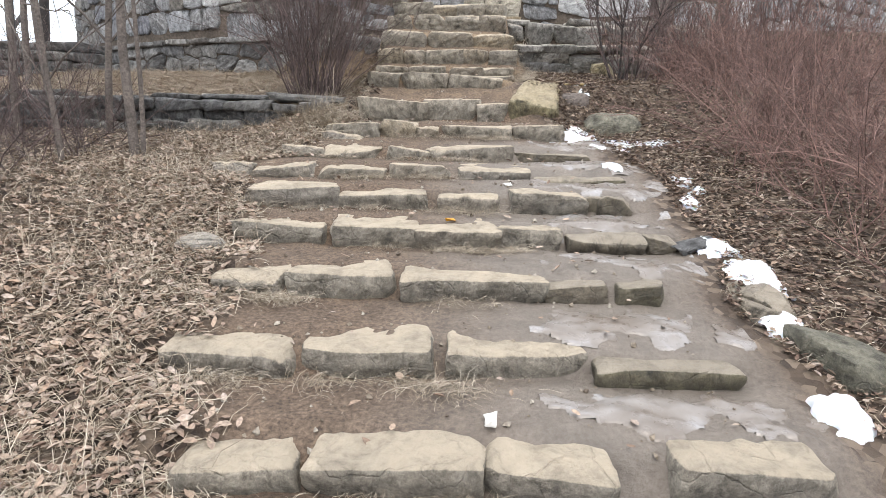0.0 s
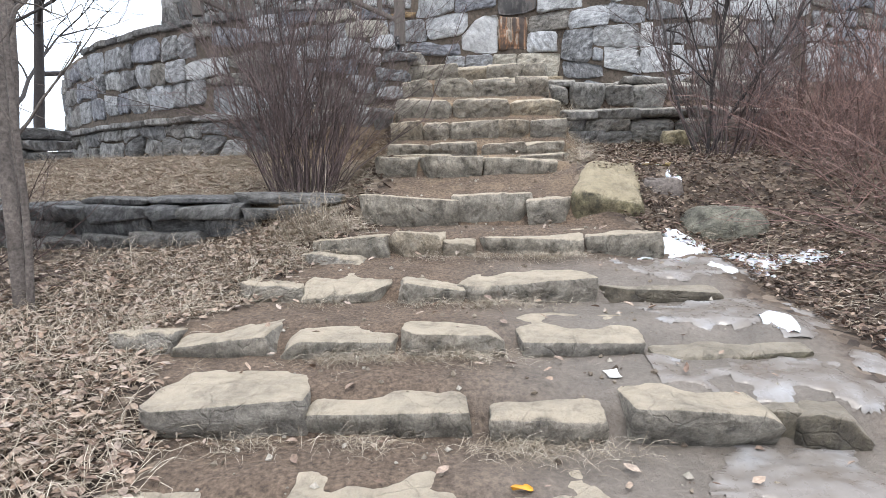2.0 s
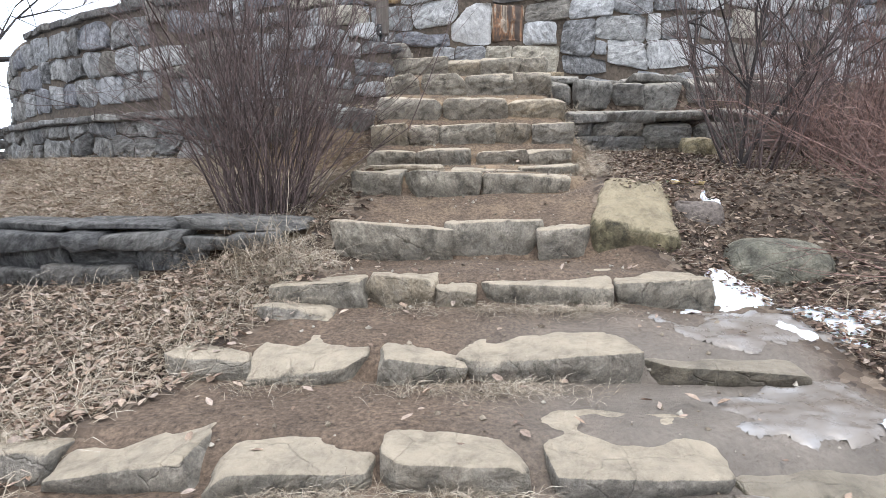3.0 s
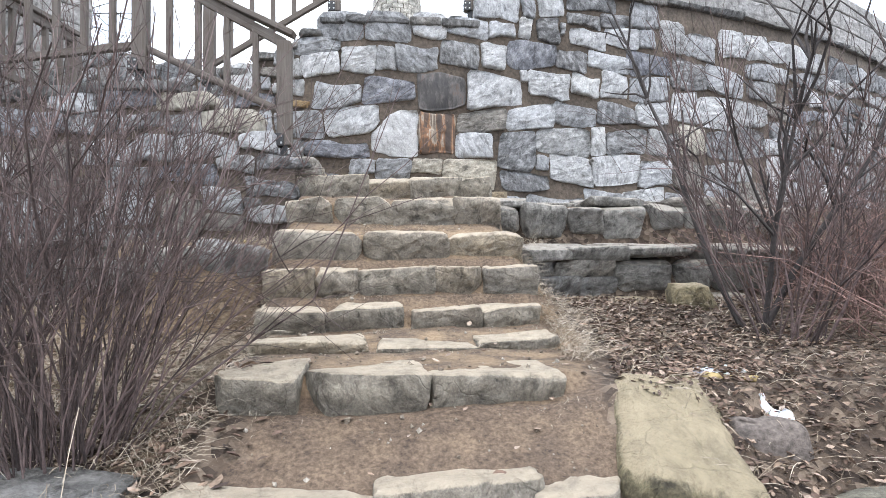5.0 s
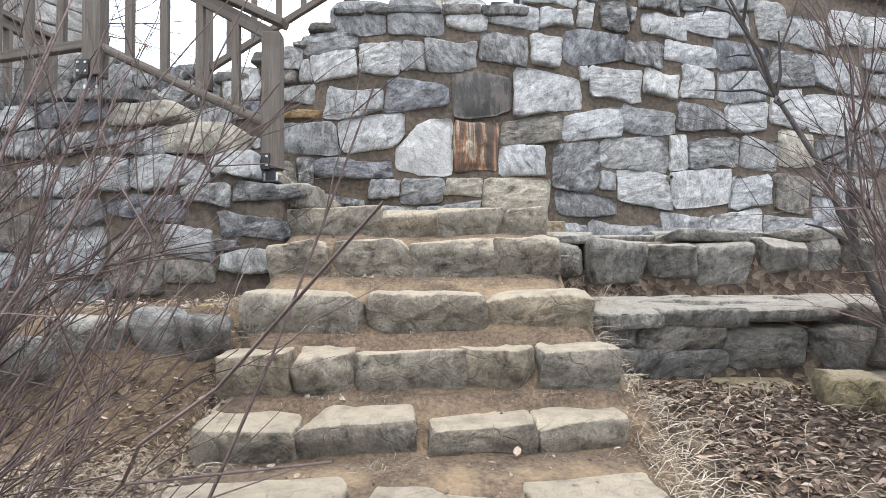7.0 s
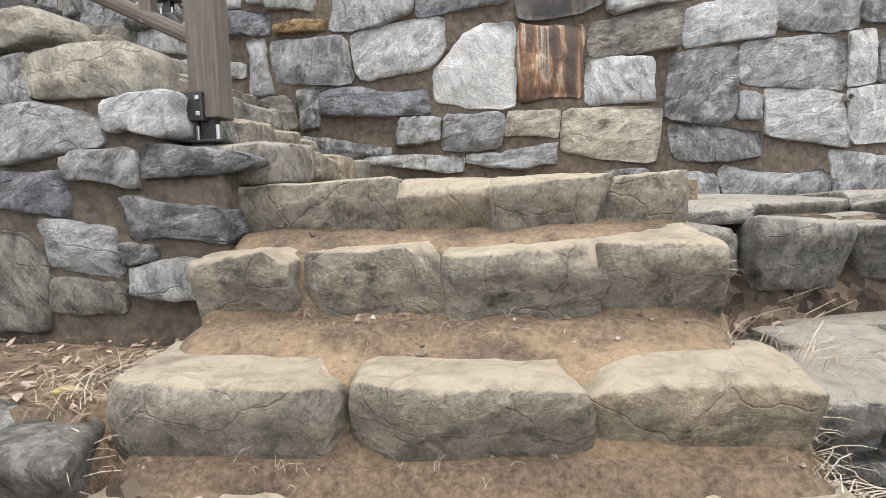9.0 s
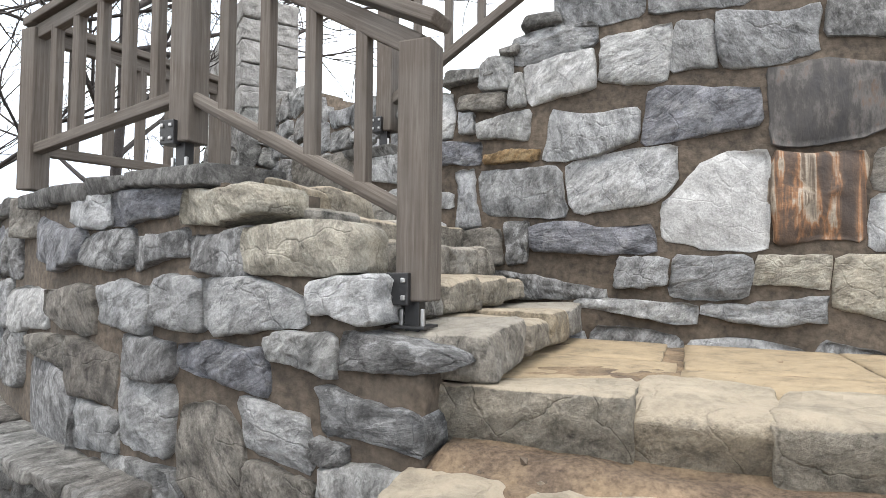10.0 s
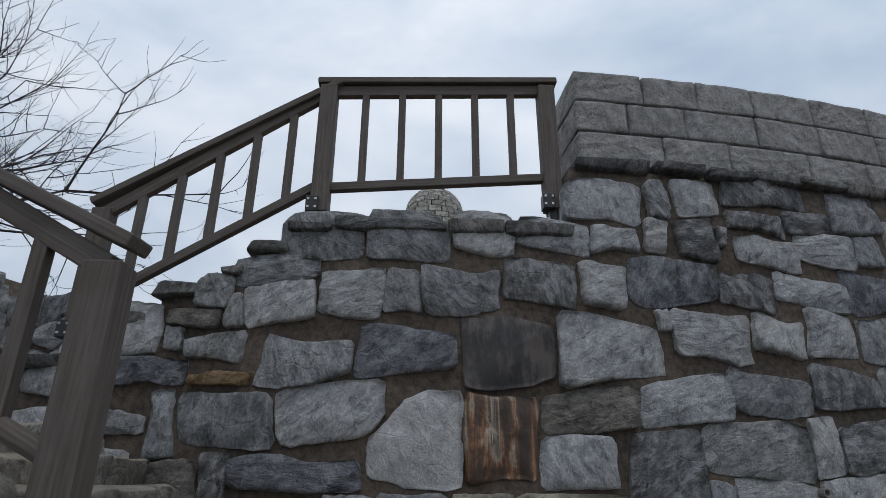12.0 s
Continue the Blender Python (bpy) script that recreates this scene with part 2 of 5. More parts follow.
def rust_material():
    """Pale stone under a broad rust run: brown and orange streaks that follow the fall of the water."""
    m, t, bsdf = material("rust_stained_stone")
    pos = node(t, "ShaderNodeNewGeometry").outputs["Position"]
    streak = noise_tex(t, stretched(t, pos, (16, 16, 0.8)), 1.0, 4, 0.55, 0.2)
    blot = noise_tex(t, pos, 14, 5, 0.65)
    col = ramp(t, streak, (0.36, (0.06, 0.04, 0.03)), (0.47, (0.1, 0.06, 0.04)), (0.52, (0.27, 0.13, 0.06)), (0.57, (0.4, 0.34, 0.27)), (0.63, (0.12, 0.085, 0.06)))
    col = mixed(t, 0.7, col, mixed(t, 1.0, col, ramp(t, blot, (0.35, 0.5), (0.65, 1.35)), "MULTIPLY"))
    finish(t, bsdf, col, 0.7, blot, 0.5, 0.02)
    return m


def wet_dark_material():
    m, t, bsdf = material("dark_wet_stone")
    pos = node(t, "ShaderNodeNewGeometry").outputs["Position"]
    blot = noise_tex(t, stretched(t, pos, (6, 6, 2)), 2.0, 6, 0.65)
    col = ramp(t, blot, (0.33, (0.035, 0.034, 0.037)), (0.5, (0.06, 0.055, 0.053)), (0.58, (0.12, 0.11, 0.104)), (0.68, (0.13, 0.07, 0.042)))
    finish(t, bsdf, col, 0.75, blot, 0.6, 0.03)
    return m


rust_stone, wet_stone = rust_material(), wet_dark_material()


def ground_material():
    """Bare brown soil, trodden ochre earth, leaf litter and straw, by the kind of ground stored on the mesh."""
    m, t, bsdf = material("hillside_ground")
    pos = node(t, "ShaderNodeNewGeometry").outputs["Position"]
    kind = node(t, "ShaderNodeAttribute", attribute="litter").outputs["Fac"]
    ochre = node(t, "ShaderNodeAttribute", attribute="ochre").outputs["Fac"]
    damp = node(t, "ShaderNodeAttribute", attribute="damp").outputs["Fac"]
    fine = noise_tex(t, pos, 60, 6, 0.7)
    mid = noise_tex(t, pos, 7, 5, 0.6)
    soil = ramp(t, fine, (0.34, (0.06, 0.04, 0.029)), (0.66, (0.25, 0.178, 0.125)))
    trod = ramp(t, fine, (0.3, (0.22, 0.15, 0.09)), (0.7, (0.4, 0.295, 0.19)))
    mud = ramp(t, fine, (0.3, (0.17, 0.14, 0.115)), (0.7, (0.27, 0.235, 0.2)))
    cell = node(t, "ShaderNodeTexVoronoi", {"Vector": pos, "Scale": 26.0, "Randomness": 1.0})
    shade = node(t, "ShaderNodeSeparateColor", {0: cell.outputs["Color"]}).outputs[0]
    leaf = ramp(t, shade, (0.0, (0.045, 0.03, 0.022)), (0.6, (0.12, 0.085, 0.06)), (1.0, (0.26, 0.2, 0.15)))
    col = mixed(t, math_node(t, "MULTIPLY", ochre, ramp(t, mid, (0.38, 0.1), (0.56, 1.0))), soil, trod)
    col = mixed(t, damp, col, mud)
    edge = math_node(t, "ADD", kind, math_node(t, "MULTIPLY", math_node(t, "SUBTRACT", mid, 0.5), 1.2))
    col = mixed(t, ramp(t, edge, (0.4, 0.0), (0.6, 1.0)), col, leaf)
    col = mixed(t, 0.6, col, mixed(t, 1.0, col, ramp(t, mid, (0.3, 0.6), (0.7, 1.3)), "MULTIPLY"))
    h = math_node(t, "ADD", fine, math_node(t, "ADD", mid, math_node(t, "MULTIPLY", cell.outputs["Distance"], kind)))
    rough = ramp(t, damp, (0.0, 0.95), (1.0, 0.5))
    finish(t, bsdf, col, rough, h, 0.7, 0.03)
    return m


ground_mat = ground_material()


def litter_material(name, *tones):
    m, t, bsdf = material(name)
    geo = node(t, "ShaderNodeNewGeometry")
    n = len(tones)
    col = ramp(t, geo.outputs["Random Per Island"], *[((i + 0.5) / n, c) for i, c in enumerate(tones)])
    f = noise_tex(t, geo.outputs["Position"], 90, 4)
    col = mixed(t, 1.0, col, ramp(t, f, (0.3, 0.6), (0.7, 1.3)), "MULTIPLY")
    finish(t, bsdf, col, 0.8, f, 0.3, 0.003)
    return m


leaf_mat = litter_material("dry_leaf", (0.2, 0.13, 0.095), (0.36, 0.26, 0.19), (0.46, 0.36, 0.285), (0.31, 0.22, 0.17), (0.54, 0.44, 0.355), (0.4, 0.275, 0.195), (0.48, 0.395, 0.335), (0.24, 0.165, 0.125))
dark_leaf_mat = litter_material("damp_leaf", (0.055, 0.035, 0.027), (0.13, 0.08, 0.06), (0.22, 0.15, 0.11), (0.085, 0.055, 0.042), (0.33, 0.24, 0.175), (0.16, 0.1, 0.072))
straw_mat = litter_material("dry_straw", (0.38, 0.31, 0.23), (0.5, 0.425, 0.33), (0.25, 0.195, 0.14), (0.6, 0.53, 0.43))


def snow_material():
    m, t, bsdf = material("old_snow")
    pos = node(t, "ShaderNodeNewGeometry").outputs["Position"]
    f = noise_tex(t, pos, 60, 5, 0.7)
    d = noise_tex(t, pos, 9, 4)
    col = mixed(t, ramp(t, d, (0.5, 0.0), (0.72, 0.5)), (0.78, 0.81, 0.86), (0.42, 0.38, 0.34))
    finish(t, bsdf, col, 0.55, f, 0.5, 0.01)
    bsdf.inputs["Subsurface Weight"].default_value = 0.15
    return m


def ice_material():
    """Thin grey ice with mud frozen in."""
    m, t, bsdf = material("muddy_ice")
    pos = node(t, "ShaderNodeNewGeometry").outputs["Position"]
    f = noise_tex(t, pos, 26, 5, 0.6)
    d = noise_tex(t, pos, 5, 5, 0.6, 0.4)
    col = ramp(t, d, (0.36, (0.17, 0.14, 0.115)), (0.54, (0.235, 0.21, 0.19)), (0.72, (0.36, 0.355, 0.36)))
    finish(t, bsdf, col, ramp(t, f, (0.3, 0.16), (0.7, 0.5)), f, 0.12, 0.01)
    return m


snow_mat, ice_mat = snow_material(), ice_material()


# ---- building helpers ----
def mesh_of(name, verts, faces, mat, smooth=True):
    me = bpy.data.meshes.new(name)
    me.from_pydata([tuple(v) for v in verts], [], faces)
    me.materials.append(mat)
    if smooth:
        me.polygons.foreach_set("use_smooth", [True] * len(me.polygons))
    me.update()
    return me


def thing(name, label, category, group="", kind="", at=(0, 0, 0)):
    ob = tagged(new(name), label, category, group, kind)
    ob.location = at
    return ob


def part(name, me, parent, label="", at=None):
    """One mesh object under a thing. Its mesh is in world metres, unless it is given a place of its own."""
    ob = new(name, me)
    ob.parent = parent
    base = Vector(parent.location) if parent.parent is None else Vector(parent.location) + Vector(parent.parent.location)
    ob.location = (Vector(at) if at is not None else Vector((0, 0, 0))) - base
    return tagged(ob, label)


def smoothstep(a, b, x):
    s = np.clip((np.asarray(x, float) - a) / (b - a), 0, 1)
    return s * s * (3 - 2 * s)


def boulder(w, d, h, r, rough, jitter, rng, cuts=6, freq=6.0, facets=0):
    """A worn block w x d x h about its own middle: round edges of radius r, corners out of true and split off, a noisy face."""
    half = np.array([w, d, h]) / 2
    r = min(r, half.min() * 0.95)
    lin = np.linspace(-1, 1, cuts + 1)
    lin = np.sign(lin) * (1 - (1 - np.abs(lin)) ** 1.35)
    verts, faces, index = [], [], {}

    def vert(p):
        key = tuple(np.round(p, 5))
        if key not in index:
            index[key] = len(verts)
            verts.append(p)
        return index[key]

    for axis in range(3):
        for side in (-1, 1):
            a, b = [k for k in range(3) if k != axis]
            for i in range(cuts):
                for j in range(cuts):
                    quad = []
                    for u, v in ((i, j), (i + 1, j), (i + 1, j + 1), (i, j + 1)):
                        p = np.zeros(3)
                        p[axis], p[a], p[b] = side, lin[u], lin[v]
                        quad.append(vert(p))
                    faces.append(quad if (side > 0) != (axis == 1) else quad[::-1])
    p = np.array(verts)
    corner = rng.uniform(-1, 1, (2, 2, 2, 3)) * jitter * np.array([1, 1, 0.8])
    s = (p + 1) / 2
    q = p * half
    inner = np.clip(q, -(half - r), half - r)
    away = q - inner
    length = np.linalg.norm(away, axis=1, keepdims=True)
    q = inner + np.where(length > 1e-9, away / np.maximum(length, 1e-9) * r, 0)
    for i in (0, 1):
        for j in (0, 1):
            for k in (0, 1):
                wgt = (s[:, 0] if i else 1 - s[:, 0]) * (s[:, 1] if j else 1 - s[:, 1]) * (s[:, 2] if k else 1 - s[:, 2])
                q = q + wgt[:, None] * corner[i, j, k]
    for _ in range(facets):
        n = rng.choice([-1, 1], 3) * np.array((rng.uniform(0.3, 1), rng.uniform(0.3, 1), rng.uniform(0.25, 0.9)))
        n[int(rng.integers(3))] *= 0.15
        n = n / np.linalg.norm(n)
        over = q @ n - (half * np.abs(n)).sum() * rng.uniform(0.74, 0.92)
        q = q - np.clip(over, 0, None)[:, None] * n * 0.9
    seed = Vector(rng.uniform(0, 90, 3))
    out = []
    for v in q:
        n = Vector(v).normalized()
        a = noise.noise(Vector(v) * freq + seed) - 1.1 * abs(noise.noise(Vector(v) * freq * 1.9 + seed)) + 0.4 * noise.noise(Vector(v) * freq * 4.5 + seed) + 0.3
        out.append(Vector(v) + n * a * rough)
    return out, faces


def placed(verts, m):
    return [m @ Vector(v) for v in verts]


def box_mesh(name, size, mat, bevel=0.004):
    bm = bmesh.new()
    bmesh.ops.create_cube(bm, size=1, matrix=Matrix.Diagonal((*size, 1)))
    bmesh.ops.bevel(bm, geom=bm.edges[:], offset=bevel, segments=2, affect="EDGES", profile=0.5)
    me = bpy.data.meshes.new(name)
    bm.to_mesh(me)
    bm.free()
    me.materials.append(mat)
    return me


def tube(path, radii, sides=4):
    """Verts and faces of a tapered tube along a path."""
    verts, faces = [], []
    for i, p in enumerate(path):
        d = (path[min(i + 1, len(path) - 1)] - path[max(i - 1, 0)]).normalized()
        a = d.orthogonal().normalized()
        b = d.cross(a)
        for k in range(sides):
            ang = 2 * math.pi * k / sides
            verts.append(p + (a * math.cos(ang) + b * math.sin(ang)) * radii[i])
        if i:
            o = (i - 1) * sides
            faces += [(o + k, o + (k + 1) % sides, o + sides + (k + 1) % sides, o + sides + k) for k in range(sides)]
    return verts, faces


class Heap:
    """Collects many small pieces into one mesh."""

    def __init__(self):
        self.v, self.f = [], []

    def add(self, verts, faces):
        o = len(self.v)
        self.v += [tuple(v) for v in verts]
        self.f += [tuple(i + o for i in f) for f in faces]

    def mesh(self, name, mat, smooth=True):
        return mesh_of(name, self.v, self.f, mat, smooth)


# ---- the ground: one sheet, a hillside with stair treads, terraces and a fall-off into the distance ----
STEP_Y = (1.41, 1.85, 2.33, 2.85, 3.27, 3.68, 4.21, 4.72, 5.2, 5.66, 6.24, 6.65, 6.9, 7.13, 7.47, 7.77)
STEP_Z = (0.44, 0.57, 0.7, 0.815, 0.945, 1.045, 1.14, 1.31, 1.51, 1.76, 1.8, 1.92, 2.125, 2.345, 2.585, 2.765)
FACE = (0.08, 0.075, 0.07, 0.08, 0.085, 0.05, 0.055, 0.085, 0.15, 0.1, 0.025, 0.09, 0.135, 0.145, 0.16, 0.12)
LEFT = (-0.64, -0.87, -0.88, -0.98, -1.09, -1.39, -1.12, -0.92, -0.73, -0.74, -0.79, -0.8, -0.8, -0.79, -0.77, -0.77)
RIGHT = (1.12, 1.08, 0.97, 1.13, 1.07, 1.15, 1.04, 0.93, 0.53, 0.48, 0.66, 0.7, 0.73, 0.7, 0.64, 0.67)


def height(x, y):
    """Height of the ground (arrays)."""
    x, y = np.asarray(x, float), np.asarray(y, float)
    side = np.interp(y, (-60, -20, 0, *STEP_Y, 9, 14), (-9, -5.5, 0.02, *(z - 0.05 for z in STEP_Z[:10]), 1.76, 1.84, 1.88, 1.9, 1.92, 1.94, 2.0, 2.2))
    ky, kz = [-1.0], [-0.3]
    for k, (sy, sz) in enumerate(zip(STEP_Y, STEP_Z)):
        ky += [sy - 0.05, sy + 0.03, sy + (0.08 if k < 9 else 0.12), sy + 0.17]
        kz += [sz - FACE[k] - 0.012, sz - FACE[k] - 0.015, sz - 0.014, sz + (0.024 if k < 9 else -0.002)]
    tread = np.interp(y, ky, kz)
    lx, rx = np.interp(y, STEP_Y, LEFT), np.interp(y, STEP_Y, RIGHT)
    inside = smoothstep(lx - 0.22, lx + 0.06, x) * (1 - smoothstep(rx - 0.06, rx + 0.22, x)) * (y > 0.9) * (y < 9.6)
    z = side + (tread - side) * inside
    # the grass terrace and the shelf at the foot of the round wall
    terrace = np.interp(y, (5.2, 5.3, 7.7, 12), (1.22, 1.47, 1.9, 2.1))
    z = np.where((x < -0.6) & (y > 5.18), z + (terrace - z) * smoothstep(-0.72, -1.0, x), z)
    shelf = smoothstep(6.95, 7.15, y) * smoothstep(-2.1, -1.6, x) * (1 - smoothstep(-0.85, -0.78, x))
    z = z + (2.29 - z) * shelf * (x < -0.7)
    # two ledges on the other side
    right = smoothstep(0.72, 0.82, x)
    z = z + (2.24 - z) * smoothstep(7.42, 7.5, y) * right
    z = z + (2.6 - z) * smoothstep(8.1, 8.18, y) * right
    z = z - 11 * smoothstep(-4.5, -30, x) - 7 * smoothstep(9, 60, x) - 9 * smoothstep(15, 80, y)
    z = z - smoothstep(-0.9, -1.9, x) * np.interp(y, (3.6, 4.7, 5.17, 5.22), (0, 0.1, 0.22, 0)) * (y < 5.22)
    z = z - 0.13 * np.exp(-((x - 1.35) / 0.45) ** 2 - ((y - 5.1) / 0.4) ** 2)
    return z - 45 * smoothstep(60, 330, np.hypot(x, y))


def bumps(x, y):
    return np.array([0.02 * noise.noise((a * 2.1, b * 2.1, 0.3)) + 0.012 * noise.noise((a * 7, b * 7, 5.0)) + 0.006 * noise.noise((a * 19, b * 19, 9.0)) for a, b in zip(np.ravel(x), np.ravel(y))]).reshape(np.shape(x))


def spaced(lo, hi, step, reach, more):
    inner = np.arange(lo, hi, step)
    out = np.geomspace(step, reach, more)
    return np.concatenate([lo - out[::-1], inner, inner[-1] + out])


gx, gy = spaced(-3.4, 3.2, 0.045, 600, 34), spaced(0.6, 8.3, 0.035, 600, 34)
GX, GY = np.meshgrid(gx, gy)
GZ = height(GX, GY) + bumps(GX, GY)
nx, ny = len(gx), len(gy)
faces = [(j * nx + i, j * nx + i + 1, (j + 1) * nx + i + 1, (j + 1) * nx + i) for j in range(ny - 1) for i in range(nx - 1)]
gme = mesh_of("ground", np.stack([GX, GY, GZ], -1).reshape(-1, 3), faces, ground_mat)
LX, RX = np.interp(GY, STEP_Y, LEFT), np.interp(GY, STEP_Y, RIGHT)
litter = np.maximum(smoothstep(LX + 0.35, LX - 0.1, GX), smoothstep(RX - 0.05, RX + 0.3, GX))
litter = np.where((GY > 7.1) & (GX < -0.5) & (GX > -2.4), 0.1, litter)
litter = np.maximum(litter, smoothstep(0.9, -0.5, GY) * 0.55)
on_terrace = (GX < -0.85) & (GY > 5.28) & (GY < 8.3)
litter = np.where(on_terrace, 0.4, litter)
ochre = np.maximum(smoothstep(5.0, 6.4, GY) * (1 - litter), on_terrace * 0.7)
for sy in STEP_Y:  # less ochre under each step's nose: bare soil, and contact shade put into colour
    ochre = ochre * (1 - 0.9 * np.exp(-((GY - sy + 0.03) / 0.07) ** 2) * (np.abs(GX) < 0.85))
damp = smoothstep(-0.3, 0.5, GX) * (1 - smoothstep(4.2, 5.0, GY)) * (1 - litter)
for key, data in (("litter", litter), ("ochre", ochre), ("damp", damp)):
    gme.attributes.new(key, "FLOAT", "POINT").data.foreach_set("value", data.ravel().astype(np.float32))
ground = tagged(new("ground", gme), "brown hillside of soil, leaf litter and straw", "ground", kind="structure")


def level(x, y):
    return float(height(x, y))


# ---- rubble walls: a backing of mortar, and stones laid in it ----
def clip(poly, p, n):
    """The part of a polygon on the side of p against n."""
    out = []
    for i, a in enumerate(poly):
        b = poly[(i + 1) % len(poly)]
        da, db = (a - p) @ n, (b - p) @ n
        if da <= 0:
            out.append(a)
        if (da < 0 < db) or (db < 0 < da):
            out.append(a + (b - a) * da / (da - db))
    return out


def rounded(poly, count, rng, rag=0.05):
    jag = []
    for i, a in enumerate(poly):
        e = poly[(i + 1) % len(poly)] - a
        jag += [a, a + e * rng.uniform(0.35, 0.65) + np.array((-e[1], e[0])) * rng.normal(0, rag)]
    poly = jag
    poly = [q for i, a in enumerate(poly) for q in (a * 0.9 + poly[(i + 1) % len(poly)] * 0.1, a * 0.1 + poly[(i + 1) % len(poly)] * 0.9)]
    p = np.array(poly + [poly[0]])
    run = np.concatenate([[0], np.cumsum(np.linalg.norm(np.diff(p, axis=0), axis=1))])
    s = np.linspace(0, run[-1], count, endpoint=False)
    return np.stack([np.interp(s, run, p[:, 0]), np.interp(s, run, p[:, 1])], 1)


FLAT = np.array((1.0, 1.3))


def cells(sites, bounds, gap, weight=lambda p: 0.0):
    """Cells of stones round their middles, with joints of about twice the gap. bounds: u -> (low, high)."""
    s = np.array(sites) * FLAT
    found = []
    for i, c in enumerate(s):
        low, high = (b * FLAT[1] for b in bounds(c[0]))
        poly = [np.array(q) for q in ((c[0] - 0.3, low), (c[0] + 0.3, low), (c[0] + 0.3, high), (c[0] - 0.3, high))]
        for j in np.argsort(((s - c) ** 2).sum(1))[1:24]:
            d = s[j] - c
            length = np.linalg.norm(d)
            if length < 1e-6:
                continue
            shift = (weight(c / FLAT) - weight(s[j] / FLAT)) / (2 * length)
            joint = gap * (1 + 0.6 * math.sin(37 * (c[0] + s[j][0]) + 53 * (c[1] + s[j][1])))
            way = d / length
            lean = 0.2 * math.sin(91 * (c[0] + s[j][0]) + 17 * (c[1] + s[j][1]))
            poly = clip(poly, c + d / 2 + way * (shift - joint), way + lean * np.array((-way[1], way[0])))
            if len(poly) < 3:
                break
        found.append([q / FLAT for q in poly] if len(poly) > 2 else None)
    return found


def wall_stone_mesh(poly, to_world, rng, count=30, rag=0.04, back=0.08):
    """A stone whose face stands proud of its bed: a rim in the mortar, a sharp edge, a lifted face with its own facets."""
    ring = rounded(poly, count, rng, rag)
    mid = ring.mean(0)
    ring = ring + rng.normal(0, 0.0025, ring.shape)
    bulge = rng.uniform(0.014, 0.034)
    tilt = rng.normal(0, 0.07, 2)
    facets = [(rng.normal(0, 1, 2), rng.uniform(0.02, 0.09), rng.uniform(0.1, 0.35)) for _ in range(3)]
    seed = rng.uniform(0, 90)
    verts, faces = [], []
    for scale, depth, wild in ((1.0, -back, 0), (1.0, 0.0, 0.004), (0.965, bulge * 0.8, 0.007), (0.86, bulge, 0.011), (0.6, bulge, 0.013), (0.32, bulge, 0.013)):
        for p in ring:
            q = mid + (p - mid) * scale
            lift = depth
            if depth > -0.05:
                lift += (q - mid) @ tilt + noise.noise((q[0] * 16 + seed, q[1] * 22, seed)) * wild + noise.noise((q[0] * 40 + seed, q[1] * 55, seed)) * wild * 0.5
                if depth > 0:
                    for way, start, slope in facets:
                        lift -= max(0.0, (q - mid) @ way / np.linalg.norm(way) - start) * slope
                lift = max(lift, -0.012 + (1 - scale) * 0.05)
            verts.append(to_world(q[0], q[1], lift))
    verts.append(to_world(mid[0], mid[1], bulge + rng.normal(0, 0.005)))
    for k in range(5):
        o = k * count
        faces += [(o + i, o + (i + 1) % count, o + count + (i + 1) % count, o + count + i) for i in range(count)]
    o = 5 * count
    faces += [(o + i, o + (i + 1) % count, len(verts) - 1) for i in range(count)]
    return verts, faces


def arc(centre, radius):
    """Wall coordinates (u along the face, v up, d out of it) of a round wall that faces -y at u = 0."""
    def to_world(u, v, d):
        a = u / radius
        return (centre[0] + (radius + d) * math.sin(a), centre[1] - (radius + d) * math.cos(a), v)
    return to_world


def backing(name, to_world, us, low, high, thick, mat):
    """The mortar body: front, top and back, with a stepped top."""
    verts, faces = [], []
    rows = 14
    for i, u in enumerate(us):
        for d in (-0.016, -thick):
            for k in range(rows + 1):
                v = low(u) + (high(u) - low(u)) * k / rows
                verts.append(to_world(u, v, d + (0.01 * noise.noise((u * 6, v * 6, 2.0)) if d > -0.1 else 0)))
    w = rows + 1
    for i in range(len(us) - 1):
        a, b = i * 2 * w, (i + 1) * 2 * w
        for k in range(rows):
            faces.append((a + k, b + k, b + k + 1, a + k + 1))
            faces.append((b + w + k, a + w + k, a + w + k + 1, b + w + k + 1))
        faces.append((a + rows, b + rows, b + w + rows, a + w + rows))
        faces.append((a, a + w, b + w, b))
    e = (len(us) - 1) * 2 * w
    for k in range(rows):
        faces.append((w + k, k, k + 1, w + k + 1))
        faces.append((e + k, e + w + k, e + w + k + 1, e + k + 1))
    return mesh_of(name, verts, faces, mat)


def rows_of_sites(u0, u1, low, high, wide, tall, rng, taken=()):
    sites = list(taken)
    v = low + tall / 2
    k = 0
    while v < high:
        u = u0 + rng.uniform(0, wide)
        while u < u1:
            p = (u, v + rng.normal(0, tall * 0.16))
            if all((p[0] - q[0]) ** 2 + ((p[1] - q[1]) * 1.25) ** 2 > (0.66 * wide) ** 2 for q in taken):
                sites.append(p)
            u += wide * rng.choice([0.6, 0.85, 1.0, 1.2, 1.45])
        v += tall
        k += 1
    return sites


def overlap(a, b):
    """The share of box a that box b covers; boxes are (u, v, wide, tall)."""
    w = min(a[0] + a[2] / 2, b[0] + b[2] / 2) - max(a[0] - a[2] / 2, b[0] - b[2] / 2)
    h = min(a[1] + a[3] / 2, b[1] + b[3] / 2) - max(a[1] - a[3] / 2, b[1] - b[3] / 2)
    return max(w, 0) * max(h, 0) / (a[2] * a[3])


